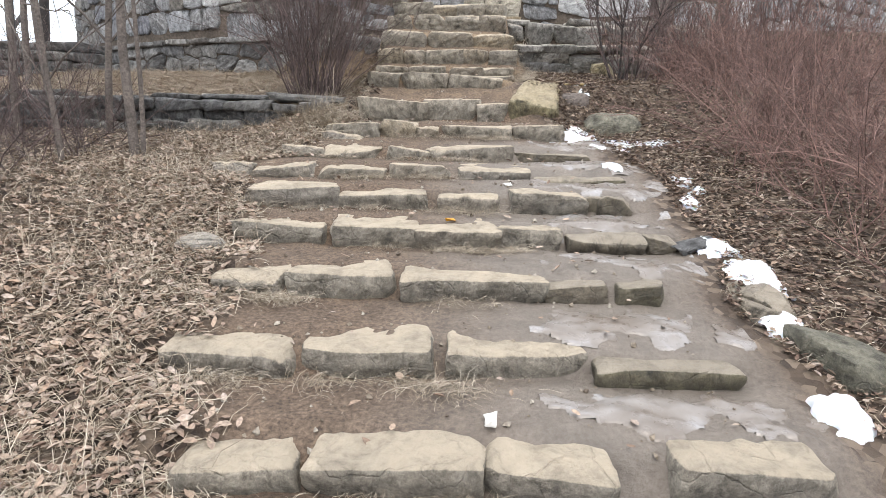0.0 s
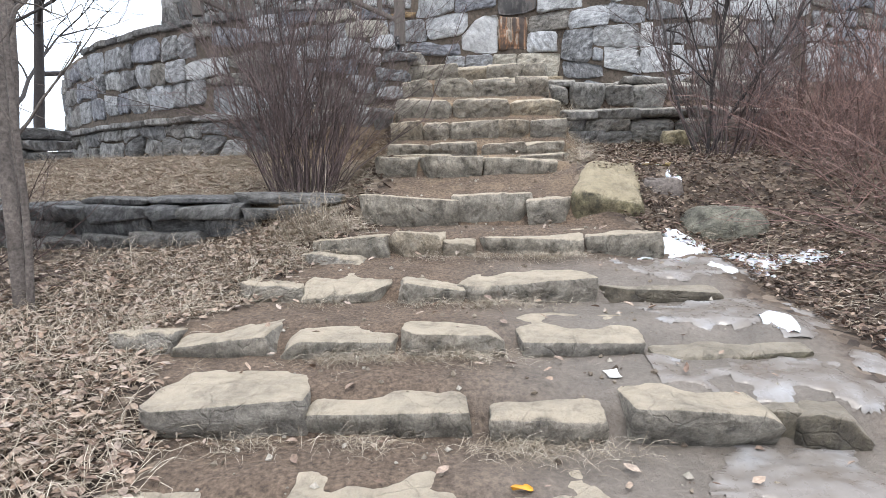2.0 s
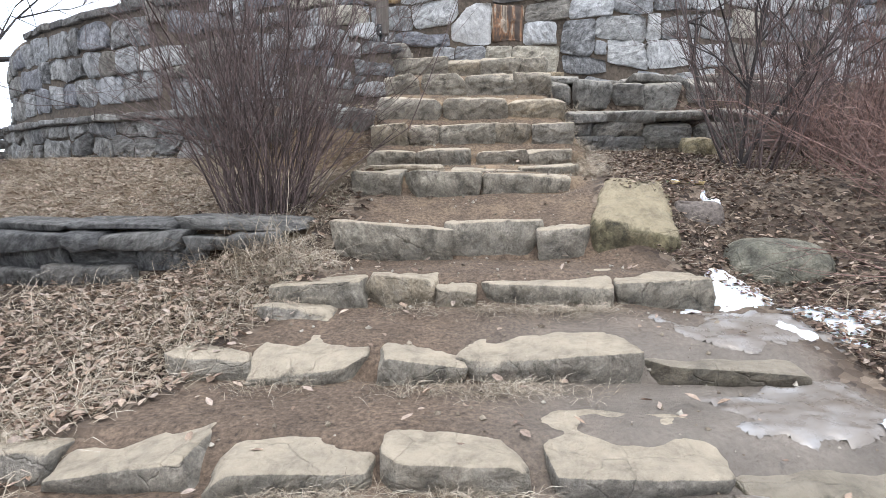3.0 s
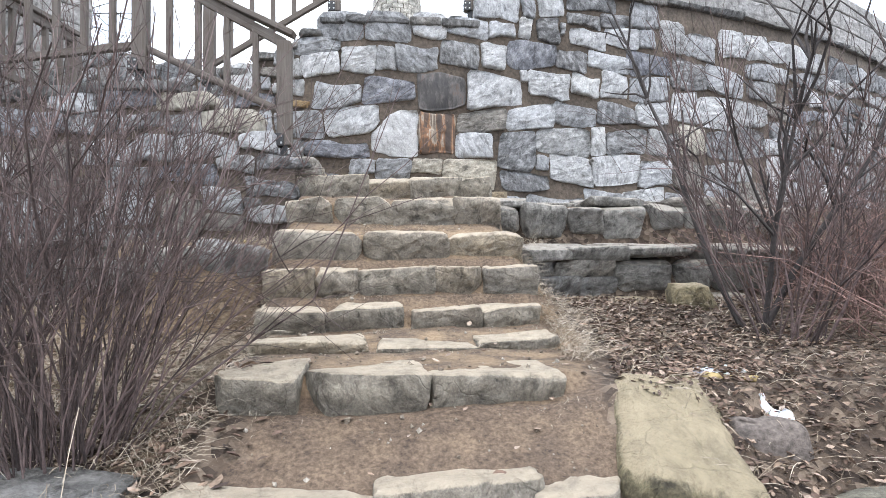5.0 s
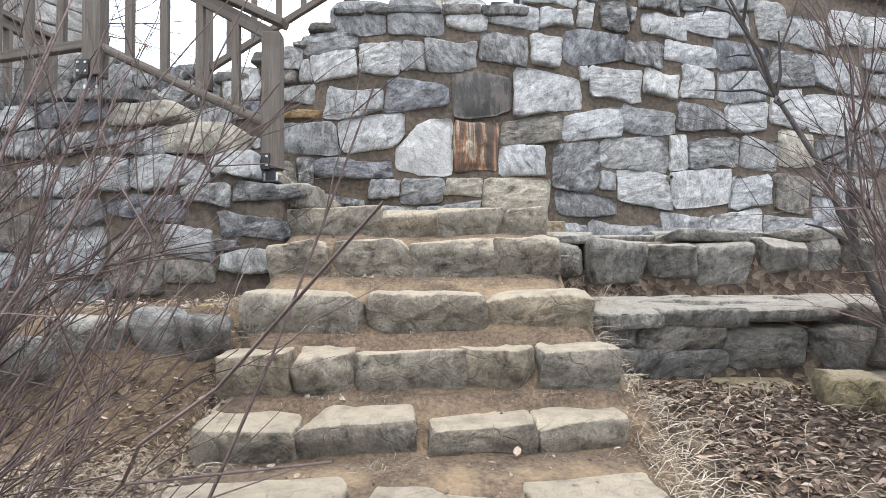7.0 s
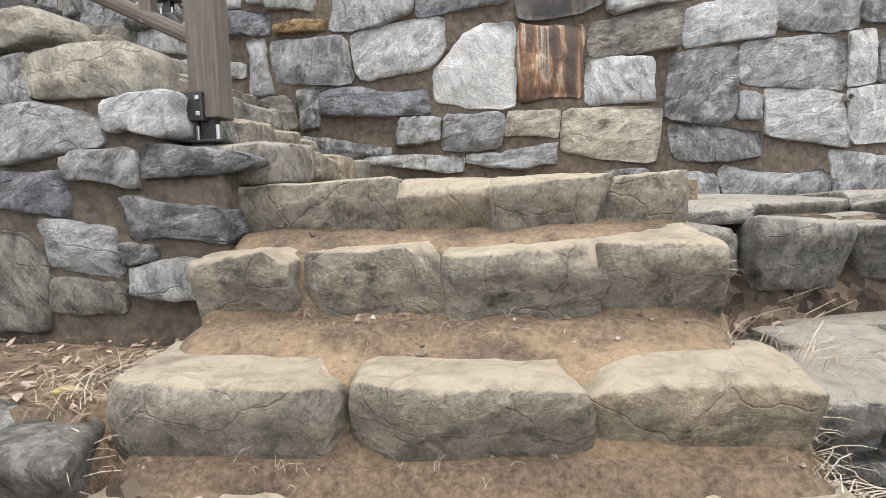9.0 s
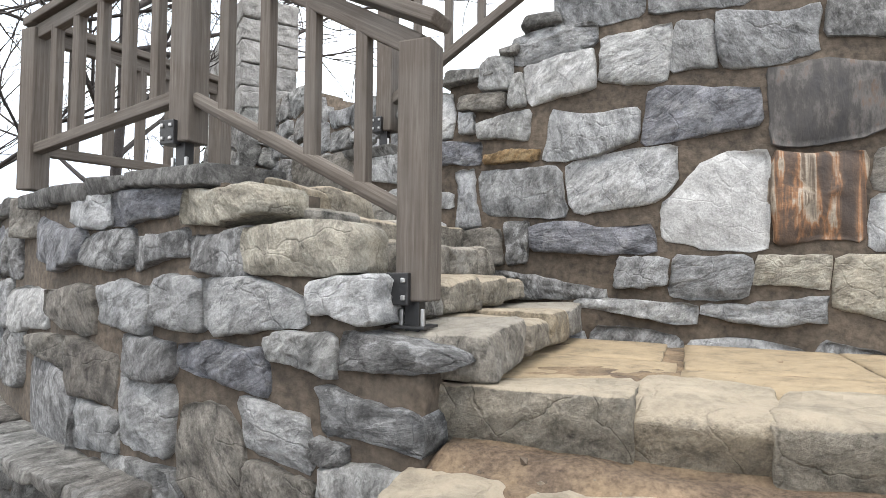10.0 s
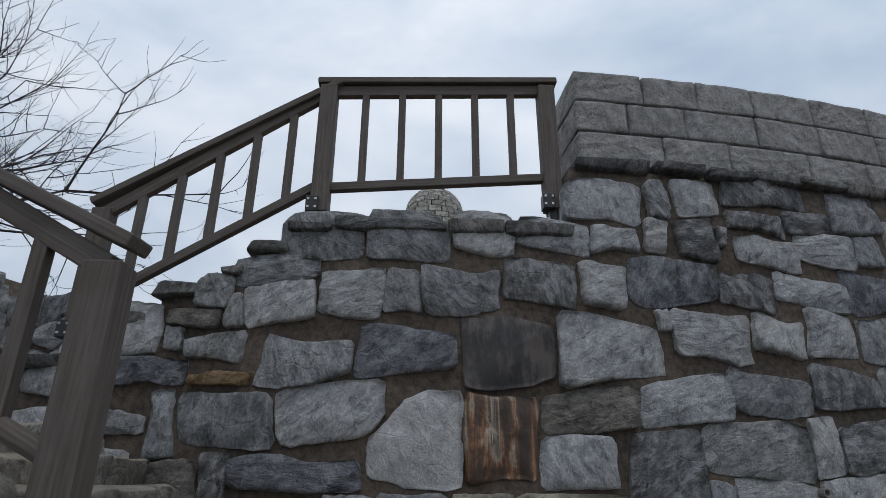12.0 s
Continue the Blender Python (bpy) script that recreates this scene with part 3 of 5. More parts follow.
def filled(boxes, u0, u1, v0, v1, wide, tall, rng, allowed, tones="ggpdpbgndgp"):
    """The given stones, and rough courses of others wherever they leave room."""
    out = list(boxes)
    v = v0
    while v < v1:
        h = tall * rng.uniform(0.8, 1.25)
        u = u0 - rng.uniform(0, wide)
        while u < u1:
            w = wide * rng.uniform(0.55, 1.45)
            b = (u + w / 2, v + h / 2 + rng.normal(0, 0.012), w - 0.02, h - 0.02)
            if allowed(*b) and sum(overlap(b, k) for k in boxes) < 0.22:
                out.append((*b, tones[int(rng.integers(len(tones)))]))
            u += w
        v += h
    return out


def fitted(boxes, gap, rng, grow=0.05):
    """Outlines of stones from their boxes: blunt corners, and a joint cut between neighbours."""
    found = []
    for i, (u, v, w, h, *_) in enumerate(boxes):
        a, b = w / 2 + grow, h / 2 + grow
        c = [min(w, h) * rng.uniform(0.1, 0.42) for _ in range(4)]
        k = rng.uniform(0.5, 1.5, 4)
        poly = [np.array((u + x, v + y)) for x, y in ((-a + c[0] * k[0], -b), (a - c[1] * k[1], -b), (a, -b + c[1]), (a, b - c[2]), (a - c[2] * k[2], b), (-a + c[3] * k[3], b), (-a, b - c[3]), (-a, -b + c[0]))]
        for j, (u2, v2, w2, h2, *_) in enumerate(boxes):
            if j == i or abs(u2 - u) > 1.2 or abs(v2 - v) > 0.8:
                continue
            su, sv = abs(u2 - u) - (w + w2) / 2, abs(v2 - v) - (h + h2) / 2
            if max(su, sv) > 0.12:
                continue
            lean = 0.16 * math.sin(91 * (u + u2) + 17 * (v + v2))
            mid = np.array(((max(u - w / 2, u2 - w2 / 2) + min(u + w / 2, u2 + w2 / 2)) / 2, (max(v - h / 2, v2 - h2 / 2) + min(v + h / 2, v2 + h2 / 2)) / 2))
            n = np.array((1.0, lean)) * (1 if u2 > u else -1) if su > sv else np.array((lean, 1.0)) * (1 if v2 > v else -1)
            poly = clip(poly, mid - n * gap * (1 + 0.6 * math.sin(37 * (u + u2) + 53 * (v + v2))), n)
            if len(poly) < 3:
                break
        found.append(poly if len(poly) > 2 else None)
    return found


# the tall wall: part of a wide round tower, its top stepping down beside the upper flight
TOWER, TOWER_R = (0.0, 22.5), 13.3
tower_at = arc(TOWER, TOWER_R)


def tower_top(u):
    for edge, z in ((-1.62, 3.78), (-1.32, 4.0), (-1.0, 4.14), (-0.86, 4.24), (-0.68, 4.36), (0.84, 4.47)):
        if u < edge:
            return z
    return 4.9


def tower_low(u):
    return 2.5 if u < 2.9 else 1.7


us = sorted([x for e in (-1.62, -1.32, -1.0, -0.86, -0.68, 0.84, 2.9) for x in (e - 0.002, e + 0.002)] + list(np.arange(-2.3, 11.6, 0.15)))
wall_tower = tagged(new("wall_tower", backing("wall_tower", tower_at, us, tower_low, tower_top, 0.5, mortar)), "tall round wall of grey rubble stone in brown mortar", "wall", kind="structure")
known = []


def course(*stones):
    """Stones of the tall wall: middle along it and up, width, height, tone."""
    known.extend(stones)


course((1.05, 4.65, 0.44, 0.24, "p"), (1.36, 4.69, 0.15, 0.22, "g"), (1.59, 4.7, 0.29, 0.22, "p"), (1.93, 4.61, 0.37, 0.15, "d"), (2.01, 4.78, 0.51, 0.16, "d"), (2.3, 4.66, 0.32, 0.17, "d"), (2.69, 4.71, 0.41, 0.25, "g"), (2.98, 4.54, 0.36, 0.29, "g"))
course((0.73, 4.46, 0.4, 0.19, "p"), (1.05, 4.47, 0.25, 0.18, "p"), (1.29, 4.5, 0.15, 0.23, "p"), (1.57, 4.52, 0.38, 0.3, "d"), (1.67, 4.54, 0.11, 0.08, "g"), (2.39, 4.49, 0.39, 0.26, "p"), (2.67, 4.52, 0.16, 0.21, "g"), (3.35, 4.45, 0.36, 0.22, "g"))
course((-0.72, 4.25, 0.45, 0.21, "g"), (-0.48, 4.39, 0.39, 0.25, "g"), (-0.06, 4.4, 0.43, 0.27, "g"), (0.34, 4.44, 0.31, 0.19, "p"), (1.37, 4.23, 0.49, 0.3, "b"), (1.98, 4.44, 0.38, 0.25, "p"), (2.22, 4.23, 0.44, 0.23, "p"), (2.7, 4.25, 0.49, 0.28, "b"))
course((-0.08, 4.13, 0.18, 0.24, "g"), (0.22, 4.15, 0.4, 0.3, "g"), (0.63, 4.19, 0.36, 0.3, "d"), (0.98, 4.2, 0.22, 0.25, "p"), (1.79, 4.2, 0.33, 0.22, "d"), (3.21, 4.17, 0.46, 0.34, "d"), (3.76, 4.15, 0.6, 0.39, "g"), (4.3, 4.12, 0.43, 0.22, "d"))
course((-1.14, 4.02, 0.29, 0.15, "n"), (-1.03, 4.07, 0.18, 0.19, "g"), (-0.91, 4.02, 0.15, 0.18, "g"), (-0.72, 4.06, 0.41, 0.27, "p"), (-0.36, 4.1, 0.34, 0.31, "p"), (1.28, 4.04, 0.11, 0.07, "p"), (2.27, 3.99, 0.29, 0.25, "p"), (2.71, 3.97, 0.45, 0.26, "g"))
course((-1.22, 3.89, 0.11, 0.12, "g"), (-0.98, 3.84, 0.35, 0.17, "g"), (-0.06, 3.82, 0.5, 0.37, "b"), (0.99, 3.86, 0.53, 0.39, "p"), (1.53, 3.91, 0.49, 0.32, "p"), (1.95, 3.95, 0.31, 0.26, "p"), (3.16, 3.81, 0.39, 0.34, "p"), (4.09, 3.83, 0.48, 0.33, "g"))
course((-0.61, 3.78, 0.59, 0.28, "g"), (-0.43, 3.56, 0.46, 0.33, "p"), (0.85, 3.55, 0.46, 0.22, "n"), (1.33, 3.59, 0.45, 0.24, "p"), (1.84, 3.67, 0.45, 0.26, "g"), (2.3, 3.7, 0.44, 0.26, "d"), (2.74, 3.69, 0.43, 0.28, "p"), (3.59, 3.8, 0.46, 0.38, "p"))
course((-1.18, 3.49, 0.19, 0.34, "g"), (-0.94, 3.49, 0.51, 0.27, "g"), (2.08, 3.39, 0.16, 0.3, "p"), (2.41, 3.41, 0.47, 0.29, "d"), (2.85, 3.4, 0.36, 0.33, "g"), (3.23, 3.47, 0.36, 0.33, "w"), (3.65, 3.45, 0.44, 0.32, "d"), (4.1, 3.48, 0.42, 0.32, "d"))
course((-1.12, 3.19, 0.24, 0.22, "n"), (-0.9, 3.23, 0.18, 0.22, "d"), (-0.59, 3.25, 0.65, 0.22, "b"), (0.77, 3.3, 0.35, 0.23, "p"), (1.18, 3.27, 0.43, 0.39, "d"), (1.46, 3.15, 0.14, 0.12, "g"), (1.69, 3.38, 0.57, 0.28, "g"), (3.75, 3.17, 0.65, 0.22, "g"))
course((-0.32, 3.11, 0.24, 0.18, "g"), (-0.02, 3.04, 0.33, 0.24, "g"), (0.3, 3.11, 0.29, 0.15, "w"), (0.74, 3.03, 0.57, 0.29, "w"), (1.76, 3.07, 0.45, 0.32, "p"), (2.28, 3.11, 0.54, 0.29, "p"), (2.77, 3.07, 0.4, 0.32, "p"), (3.19, 3.1, 0.4, 0.35, "n"))
course((-0.78, 3.02, 0.66, 0.21, "d"), (-0.33, 2.93, 0.5, 0.15, "p"), (0.19, 2.93, 0.48, 0.17, "g"), (1.27, 2.94, 0.47, 0.24, "d"), (2.13, 2.81, 0.38, 0.22, "g"), (2.6, 2.85, 0.52, 0.24, "p"), (3.63, 2.91, 0.47, 0.24, "g"), (4.09, 2.92, 0.39, 0.25, "n"))
course((1.6, 2.79, 0.57, 0.17, "g"), (3.11, 2.81, 0.45, 0.17, "g"))


# three stones that stand out: a large pale one, a rust-stained one beside it, a dark wet one above
KEYSTONES = (
    (white_stone, "large pale angular stone", ((-0.23, 3.41), (-0.07, 3.58), (0.04, 3.63), (0.22, 3.63), (0.22, 3.19), (0.08, 3.19), (-0.03, 3.19), (-0.23, 3.24))),
    (rust_stone, "stone under a brown and orange rust stain", ((0.23, 3.63), (0.59, 3.61), (0.57, 3.22), (0.43, 3.24), (0.24, 3.2))),
    (orange_stone, "thin orange-brown banded stone", ((-1.11, 3.7), (-0.97, 3.72), (-0.8, 3.71), (-0.81, 3.65), (-1.11, 3.65))),
    (wet_stone, "dark damp-stained stone", ((0.21, 4), (0.44, 4.02), (0.69, 3.96), (0.68, 3.7), (0.53, 3.65), (0.22, 3.65))))


def beside(poly, site, key, gap):
    """A cell cut back to the outer side of a key stone's edge."""
    pts = [np.array(q) for q in key]
    if sum(a[0] * b[1] - b[0] * a[1] for a, b in zip(pts, pts[1:] + pts[:1])) < 0:
        pts.reverse()
    best = None
    for a, b in zip(pts, pts[1:] + pts[:1]):
        n = np.array((b[1] - a[1], a[0] - b[0]))
        n = n / np.linalg.norm(n)
        d = (np.array(site) - a) @ n
        if best is None or d > best[0]:
            best = (d, a + n * gap, -n)
    return best[0], clip(poly, best[1], best[2])


def apart_from_keys(sites, polys):
    out = []
    for p, poly in zip(sites, polys):
        for _, _, key in KEYSTONES:
            if poly is not None and len(poly) > 2 and math.dist(p, np.mean(key, axis=0)) < 0.9:
                d, poly = beside(poly, p, key, 0.014)
                if d < 0.02:
                    poly = None
        out.append(poly if poly is not None and len(poly) > 2 else None)
    return out


for mat, label, key in KEYSTONES:
    v, f = wall_stone_mesh([np.array(q) for q in key], tower_at, np.random.default_rng(3), 40, 0.02)
    mid = np.mean(v, axis=0)
    part("stone", mesh_of("stone", [np.subtract(p, mid) for p in v], f, mat), wall_tower, label, at=mid)
rng = np.random.default_rng(4)
for *_, key in KEYSTONES:  # no other stone is laid over these
    q = np.array(key)
    known.append((*((q.max(0) + q.min(0)) / 2), *(q.max(0) - q.min(0)), ""))
stones = filled(known, -2.2, 11.4, 1.75, 4.9, 0.37, 0.235, rng, lambda u, v, w, h: tower_low(u) < v - h / 2 + 0.05 and v + h / 2 < tower_top(u) + 0.01)
stones = [b for b in stones if b[4]]
far = Heap()
for b, poly in zip(stones, apart_from_keys([b[:2] for b in stones], fitted(stones, 0.004, rng))):
    if poly is None:
        continue
    v, f = wall_stone_mesh(poly, tower_at, rng)
    if b[0] < 5.6:
        mid = np.mean(v, axis=0)
        part("stone", mesh_of("stone", [np.subtract(p, mid) for p in v], f, TONE[b[4]]), wall_tower, at=mid)
    else:
        far.add(v, f)
tagged(part("wall_stones", far.mesh("wall_stones", wall_stone_far), wall_tower), kind="stuff")

# the round bastion that carries the turning flight
BASTION, BASTION_R = (-0.3, 15.45), 7.8
bastion_at = arc(BASTION, BASTION_R)
STAIR_X = (-0.6, -0.88, -1.04, -1.22, -1.43)
STAIR_Z = (2.925, 3.06, 3.19, 3.3, 3.41)


def bastion_top(u):
    x = bastion_at(u, 0, 0)[0]
    return 2.82 if x > -0.93 else 2.96 if x > -1.09 else 3.09 if x > -1.27 else 3.2 if x > -1.47 else 3.36


def bastion_low(u):
    return 1.8


us = sorted([x for e in (-0.93, -1.09, -1.27, -1.47) for x in (BASTION_R * math.asin((e + 0.3) / BASTION_R) - 0.002, BASTION_R * math.asin((e + 0.3) / BASTION_R) + 0.002)] + list(np.arange(-9.3, -0.44, 0.12)) + [-0.44])
wall_bastion = tagged(new("wall_bastion", backing("wall_bastion", bastion_at, us, bastion_low, bastion_top, 0.45, mortar)), "round retaining wall of dark grey rubble stone", "wall", kind="structure")
rng = np.random.default_rng(9)
known = []


def bastion_course(*stones):
    known.extend(stones)


bastion_course((-2.37, 3.17, 0.59, 0.24, "b"), (-1.99, 3.29, 0.36, 0.14, "p"), (-1.86, 3.14, 0.38, 0.18, "d"), (-1.58, 3.29, 0.42, 0.11, "b"), (-1.49, 3.15, 0.33, 0.15, "d"), (-1.19, 3.13, 0.27, 0.14, "d"), (-1.19, 3.28, 0.36, 0.1, "w"), (-0.87, 3.14, 0.36, 0.13, "w"))
bastion_course((-2.2, 2.93, 0.5, 0.23, "n"), (-1.74, 2.96, 0.39, 0.22, "g"), (-1.39, 2.97, 0.28, 0.19, "g"), (-1.03, 2.97, 0.43, 0.16, "g"), (-0.7, 2.99, 0.21, 0.12, "p"), (-0.52, 2.88, 0.33, 0.085, "d"))
bastion_course((-2.79, 2.89, 0.63, 0.21, "p"), (-2.48, 2.73, 0.67, 0.12, "n"), (-1.94, 2.69, 0.34, 0.23, "n"), (-1.58, 2.78, 0.36, 0.15, "d"), (-1.17, 2.77, 0.42, 0.2, "b"), (-0.92, 2.63, 0.27, 0.22, "g"), (-0.83, 2.83, 0.25, 0.15, "g"), (-0.6, 2.7, 0.3, 0.19, "d"))
bastion_course((-2.4, 2.48, 0.55, 0.37, "d"), (-1.92, 2.46, 0.33, 0.22, "g"), (-1.61, 2.36, 0.51, 0.17, "d"), (-1.56, 2.58, 0.38, 0.24, "g"), (-1.2, 2.5, 0.29, 0.29, "n"), (-0.91, 2.47, 0.27, 0.1, "n"), (-0.73, 2.59, 0.09, 0.09, "d"), (-0.6, 2.52, 0.31, 0.08, "g"))
stones = filled(known, -9.2, -0.46, 2.2, 3.4, 0.38, 0.25, rng, lambda u, v, w, h: 2.24 < v - h / 2 and v + h / 2 < bastion_top(u) + 0.03 and u < -0.5, "gdndgbnddg")
far = Heap()
for b, poly in zip(stones, fitted(stones, 0.004, rng, 0.024)):
    if poly is None:
        continue
    v, f = wall_stone_mesh(poly, bastion_at, rng, back=0.2)
    if b[0] > -6.0:
        mid = np.mean(v, axis=0)
        part("stone", mesh_of("stone", [np.subtract(p, mid) for p in v], f, TONE[b[4]]), wall_bastion, at=mid)
    else:
        far.add(v, f)
tagged(part("wall_stones", far.mesh("wall_stones", bastion_stone_far), wall_bastion), kind="stuff")
# its plinth, with a thin projecting course on top
plinth_at = arc(BASTION, BASTION_R + 0.12)
wall_plinth = tagged(new("wall_plinth", backing("wall_plinth", plinth_at, list(np.arange(-9.2, -1.4, 0.15)), lambda u: 1.6, lambda u: 2.3, 0.2, mortar)), "low stone plinth at the foot of the round wall", "wall", kind="structure")
sites = rows_of_sites(-9.2, -1.5, 1.7, 2.3, 0.34, 0.22, rng)
for s, poly in zip(sites, cells(sites, lambda u: (1.65, 2.29), 0.012)):
    if poly is None:
        continue
    v, f = wall_stone_mesh(poly, plinth_at, rng)
    mid = np.mean(v, axis=0)
    part("stone", mesh_of("stone", [np.subtract(p, mid) for p in v], f, bastion_stone), wall_plinth, at=mid)
u = -9.0
while u < -1.5:
    w = rng.uniform(0.2, 0.45)
    v, f = boulder(w - 0.01, 0.24, 0.07, 0.02, 0.01, 0.015, rng, 5)
    x, y, _ = plinth_at(u + w / 2, 0, -0.04)
    part("coping_stone", mesh_of("coping_stone", placed(v, pose(0, 0, 0, 0, 0, math.degrees((u + w / 2) / 7.9))), f, bastion_stone), wall_plinth, at=(x, y, 2.325))
    u += w


# ---- rows of laid stones: steps, ledges, dry walls ----
def laid(parent, spans, y, z, deep, tall, mat, rng, name="stone", r=0.016, rough=0.011, jitter=0.026, cuts=13, turn=0.0, facets=5):
    """Stones side by side with their front at y and their top at z. spans: pairs of x."""
    for x0, x1 in zip(spans[::2], spans[1::2]):
        x0, x1 = x0 - 0.008, x1 + 0.008
        w = x1 - x0
        h = tall * rng.uniform(0.92, 1.12)
        d = deep * rng.uniform(0.85, 1.15)
        v, f = boulder(w, d, h, r, rough, jitter, rng, cuts, 7.0, facets)
        for q in v:
            q.y += 0.45 * h * max(0.0, 0.25 - q.z / h) if q.y < 0 else 0.0
        m = mat[int(rng.integers(len(mat)))] if isinstance(mat, (list, tuple)) else mat
        at = ((x0 + x1) / 2, y + d / 2 + rng.uniform(-0.02, 0.02), z - h / 2 + rng.uniform(-0.012, 0.008))
        part(name, mesh_of(name, placed(v, pose(0, 0, 0, rng.uniform(-3, 3), rng.uniform(-1.5, 1.5), turn + rng.uniform(-3, 3))), f, m), parent, at=at)


rng = np.random.default_rng(21)


def stone_step(k, label, *spans, deep=0.3, tall=None, dark=99.0, **more):
    y, z = STEP_Y[k], STEP_Z[k]
    ob = thing("stone_step", label, "step", "steps of the lower flight", at=(0, y, z - 0.15))
    for x0, x1 in zip(spans[::2], spans[1::2]):
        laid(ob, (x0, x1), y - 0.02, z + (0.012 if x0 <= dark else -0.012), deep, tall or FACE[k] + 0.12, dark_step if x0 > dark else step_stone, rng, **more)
    return ob


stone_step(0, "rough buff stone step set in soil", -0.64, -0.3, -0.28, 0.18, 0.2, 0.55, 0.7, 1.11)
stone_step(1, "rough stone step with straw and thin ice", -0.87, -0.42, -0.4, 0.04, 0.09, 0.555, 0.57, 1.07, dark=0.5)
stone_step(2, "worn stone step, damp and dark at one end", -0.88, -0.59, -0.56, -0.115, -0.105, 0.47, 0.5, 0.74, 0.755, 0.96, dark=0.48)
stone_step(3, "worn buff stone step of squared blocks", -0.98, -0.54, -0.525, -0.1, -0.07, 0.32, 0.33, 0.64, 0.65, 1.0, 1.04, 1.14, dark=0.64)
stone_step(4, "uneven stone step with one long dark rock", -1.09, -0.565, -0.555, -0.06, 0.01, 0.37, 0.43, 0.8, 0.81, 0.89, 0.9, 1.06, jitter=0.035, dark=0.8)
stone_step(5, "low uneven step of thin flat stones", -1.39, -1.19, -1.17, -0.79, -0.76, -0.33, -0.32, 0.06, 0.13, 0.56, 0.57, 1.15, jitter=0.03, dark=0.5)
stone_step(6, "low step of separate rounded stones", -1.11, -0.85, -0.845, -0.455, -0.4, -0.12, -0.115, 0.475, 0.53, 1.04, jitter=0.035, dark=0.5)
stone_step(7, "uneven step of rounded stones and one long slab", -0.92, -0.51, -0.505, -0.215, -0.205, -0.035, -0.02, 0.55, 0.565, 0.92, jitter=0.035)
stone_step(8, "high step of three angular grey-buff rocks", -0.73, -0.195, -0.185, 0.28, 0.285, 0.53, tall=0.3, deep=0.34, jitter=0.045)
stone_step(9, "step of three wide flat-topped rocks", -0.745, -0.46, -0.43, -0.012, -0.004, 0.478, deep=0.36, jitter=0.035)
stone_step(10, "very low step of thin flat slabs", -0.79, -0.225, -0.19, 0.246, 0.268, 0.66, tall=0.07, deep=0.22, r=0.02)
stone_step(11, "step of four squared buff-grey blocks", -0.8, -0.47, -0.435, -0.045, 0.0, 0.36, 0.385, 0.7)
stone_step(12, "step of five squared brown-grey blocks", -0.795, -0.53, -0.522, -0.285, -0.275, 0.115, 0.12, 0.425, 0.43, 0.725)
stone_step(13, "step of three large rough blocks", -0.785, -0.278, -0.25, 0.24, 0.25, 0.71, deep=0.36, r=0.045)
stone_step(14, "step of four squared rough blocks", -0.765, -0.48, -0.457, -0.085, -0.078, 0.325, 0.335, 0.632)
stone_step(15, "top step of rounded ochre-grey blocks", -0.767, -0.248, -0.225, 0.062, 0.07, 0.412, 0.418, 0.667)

# the landing behind the top step
landing = tagged(thing("floor_landing", "worn ochre stone slabs of the landing", "landing", at=(0, 8, 2.6)), kind="structure")
for x0, x1, y0, y1 in ((-0.75, -0.15, 8.02, 8.6), (-0.14, 0.5, 8.02, 8.42), (0.51, 0.7, 8.02, 8.5), (-0.75, -0.2, 8.61, 9.2), (-0.13, 0.45, 8.43, 9.2), (0.46, 0.93, 8.51, 9.2)):
    v, f = boulder(x1 - x0 - 0.004, y1 - y0 - 0.004, 0.16, 0.01, 0.006, 0.006, rng, 8)
    part("slab", mesh_of("slab", v, f, slab_stone), landing, at=((x0 + x1) / 2, (y0 + y1) / 2, 2.69))

# the turning flight, up the bastion: its steps run from the bastion's edge to the tall wall
for k, (x, z) in enumerate(zip(STAIR_X, STAIR_Z)):
    ob = thing("stone_step", "rough stone step of the turning flight", "step", "steps of the turning flight", at=(x, 8.4, z - 0.2))
    y = BASTION[1] - math.sqrt(BASTION_R ** 2 - (x - 0.1 - BASTION[0]) ** 2) + (0.17 if k else 0.1)
    while y < 9.1:
        w = float(rng.choice([0.3, 0.42, 0.36]))
        w = min(w, 9.22 - y)
        v, f = boulder(0.44 if k == 0 else 0.32, w - 0.015, 0.125, 0.025, 0.014, 0.025, rng, 8)
        m = (wall_stone, step_stone, ledge_stone)[0 if y < 7.75 else 1 + int(rng.integers(2))]
        part("stone", mesh_of("stone", v, f, m), ob, at=(x - (0.21 if k == 0 else 0.15), y + w / 2, z - 0.062))
        y += w
platform = tagged(new("floor_platform", None), "stone platform on top of the round bastion", "platform", kind="structure")
v, f = boulder(1.6, 1.2, 0.2, 0.02, 0.01, 0.01, rng, 10)
part("slab", mesh_of("slab", v, f, ledge_stone), platform, at=(-2.35, 8.72, 3.315))
v, f = boulder(1.5, 1.6, 0.2, 0.02, 0.01, 0.01, rng, 10)
part("slab", mesh_of("slab", v, f, ledge_stone), platform, at=(-2.5, 10.0, 3.3))

# flat dark coping along the bastion's edge
coping = thing("wall_coping", "flat dark coping stones on the round wall", "coping", kind="structure", at=(-1.85, 7.8, 3.3))
u = -5.5
while u < -0.5:
    w = rng.uniform(0.22, 0.5)
    x, y, _ = bastion_at(u + w / 2, 0, -0.14)
    if x < -1.42:
        v, f = boulder(w - 0.01, 0.34, 0.08, 0.02, 0.012, 0.02, rng, 6)
        part("stone", mesh_of("stone", placed(v, pose(0, 0, 0, 0, 0, math.degrees((u + w / 2) / 7.8))), f, slate), coping, at=(x, y, 3.395))
    u += w
coping2 = thing("wall_coping", "thin dark slate slabs capping the tall wall", "coping", kind="structure", at=(0, 9.2, 4.4))
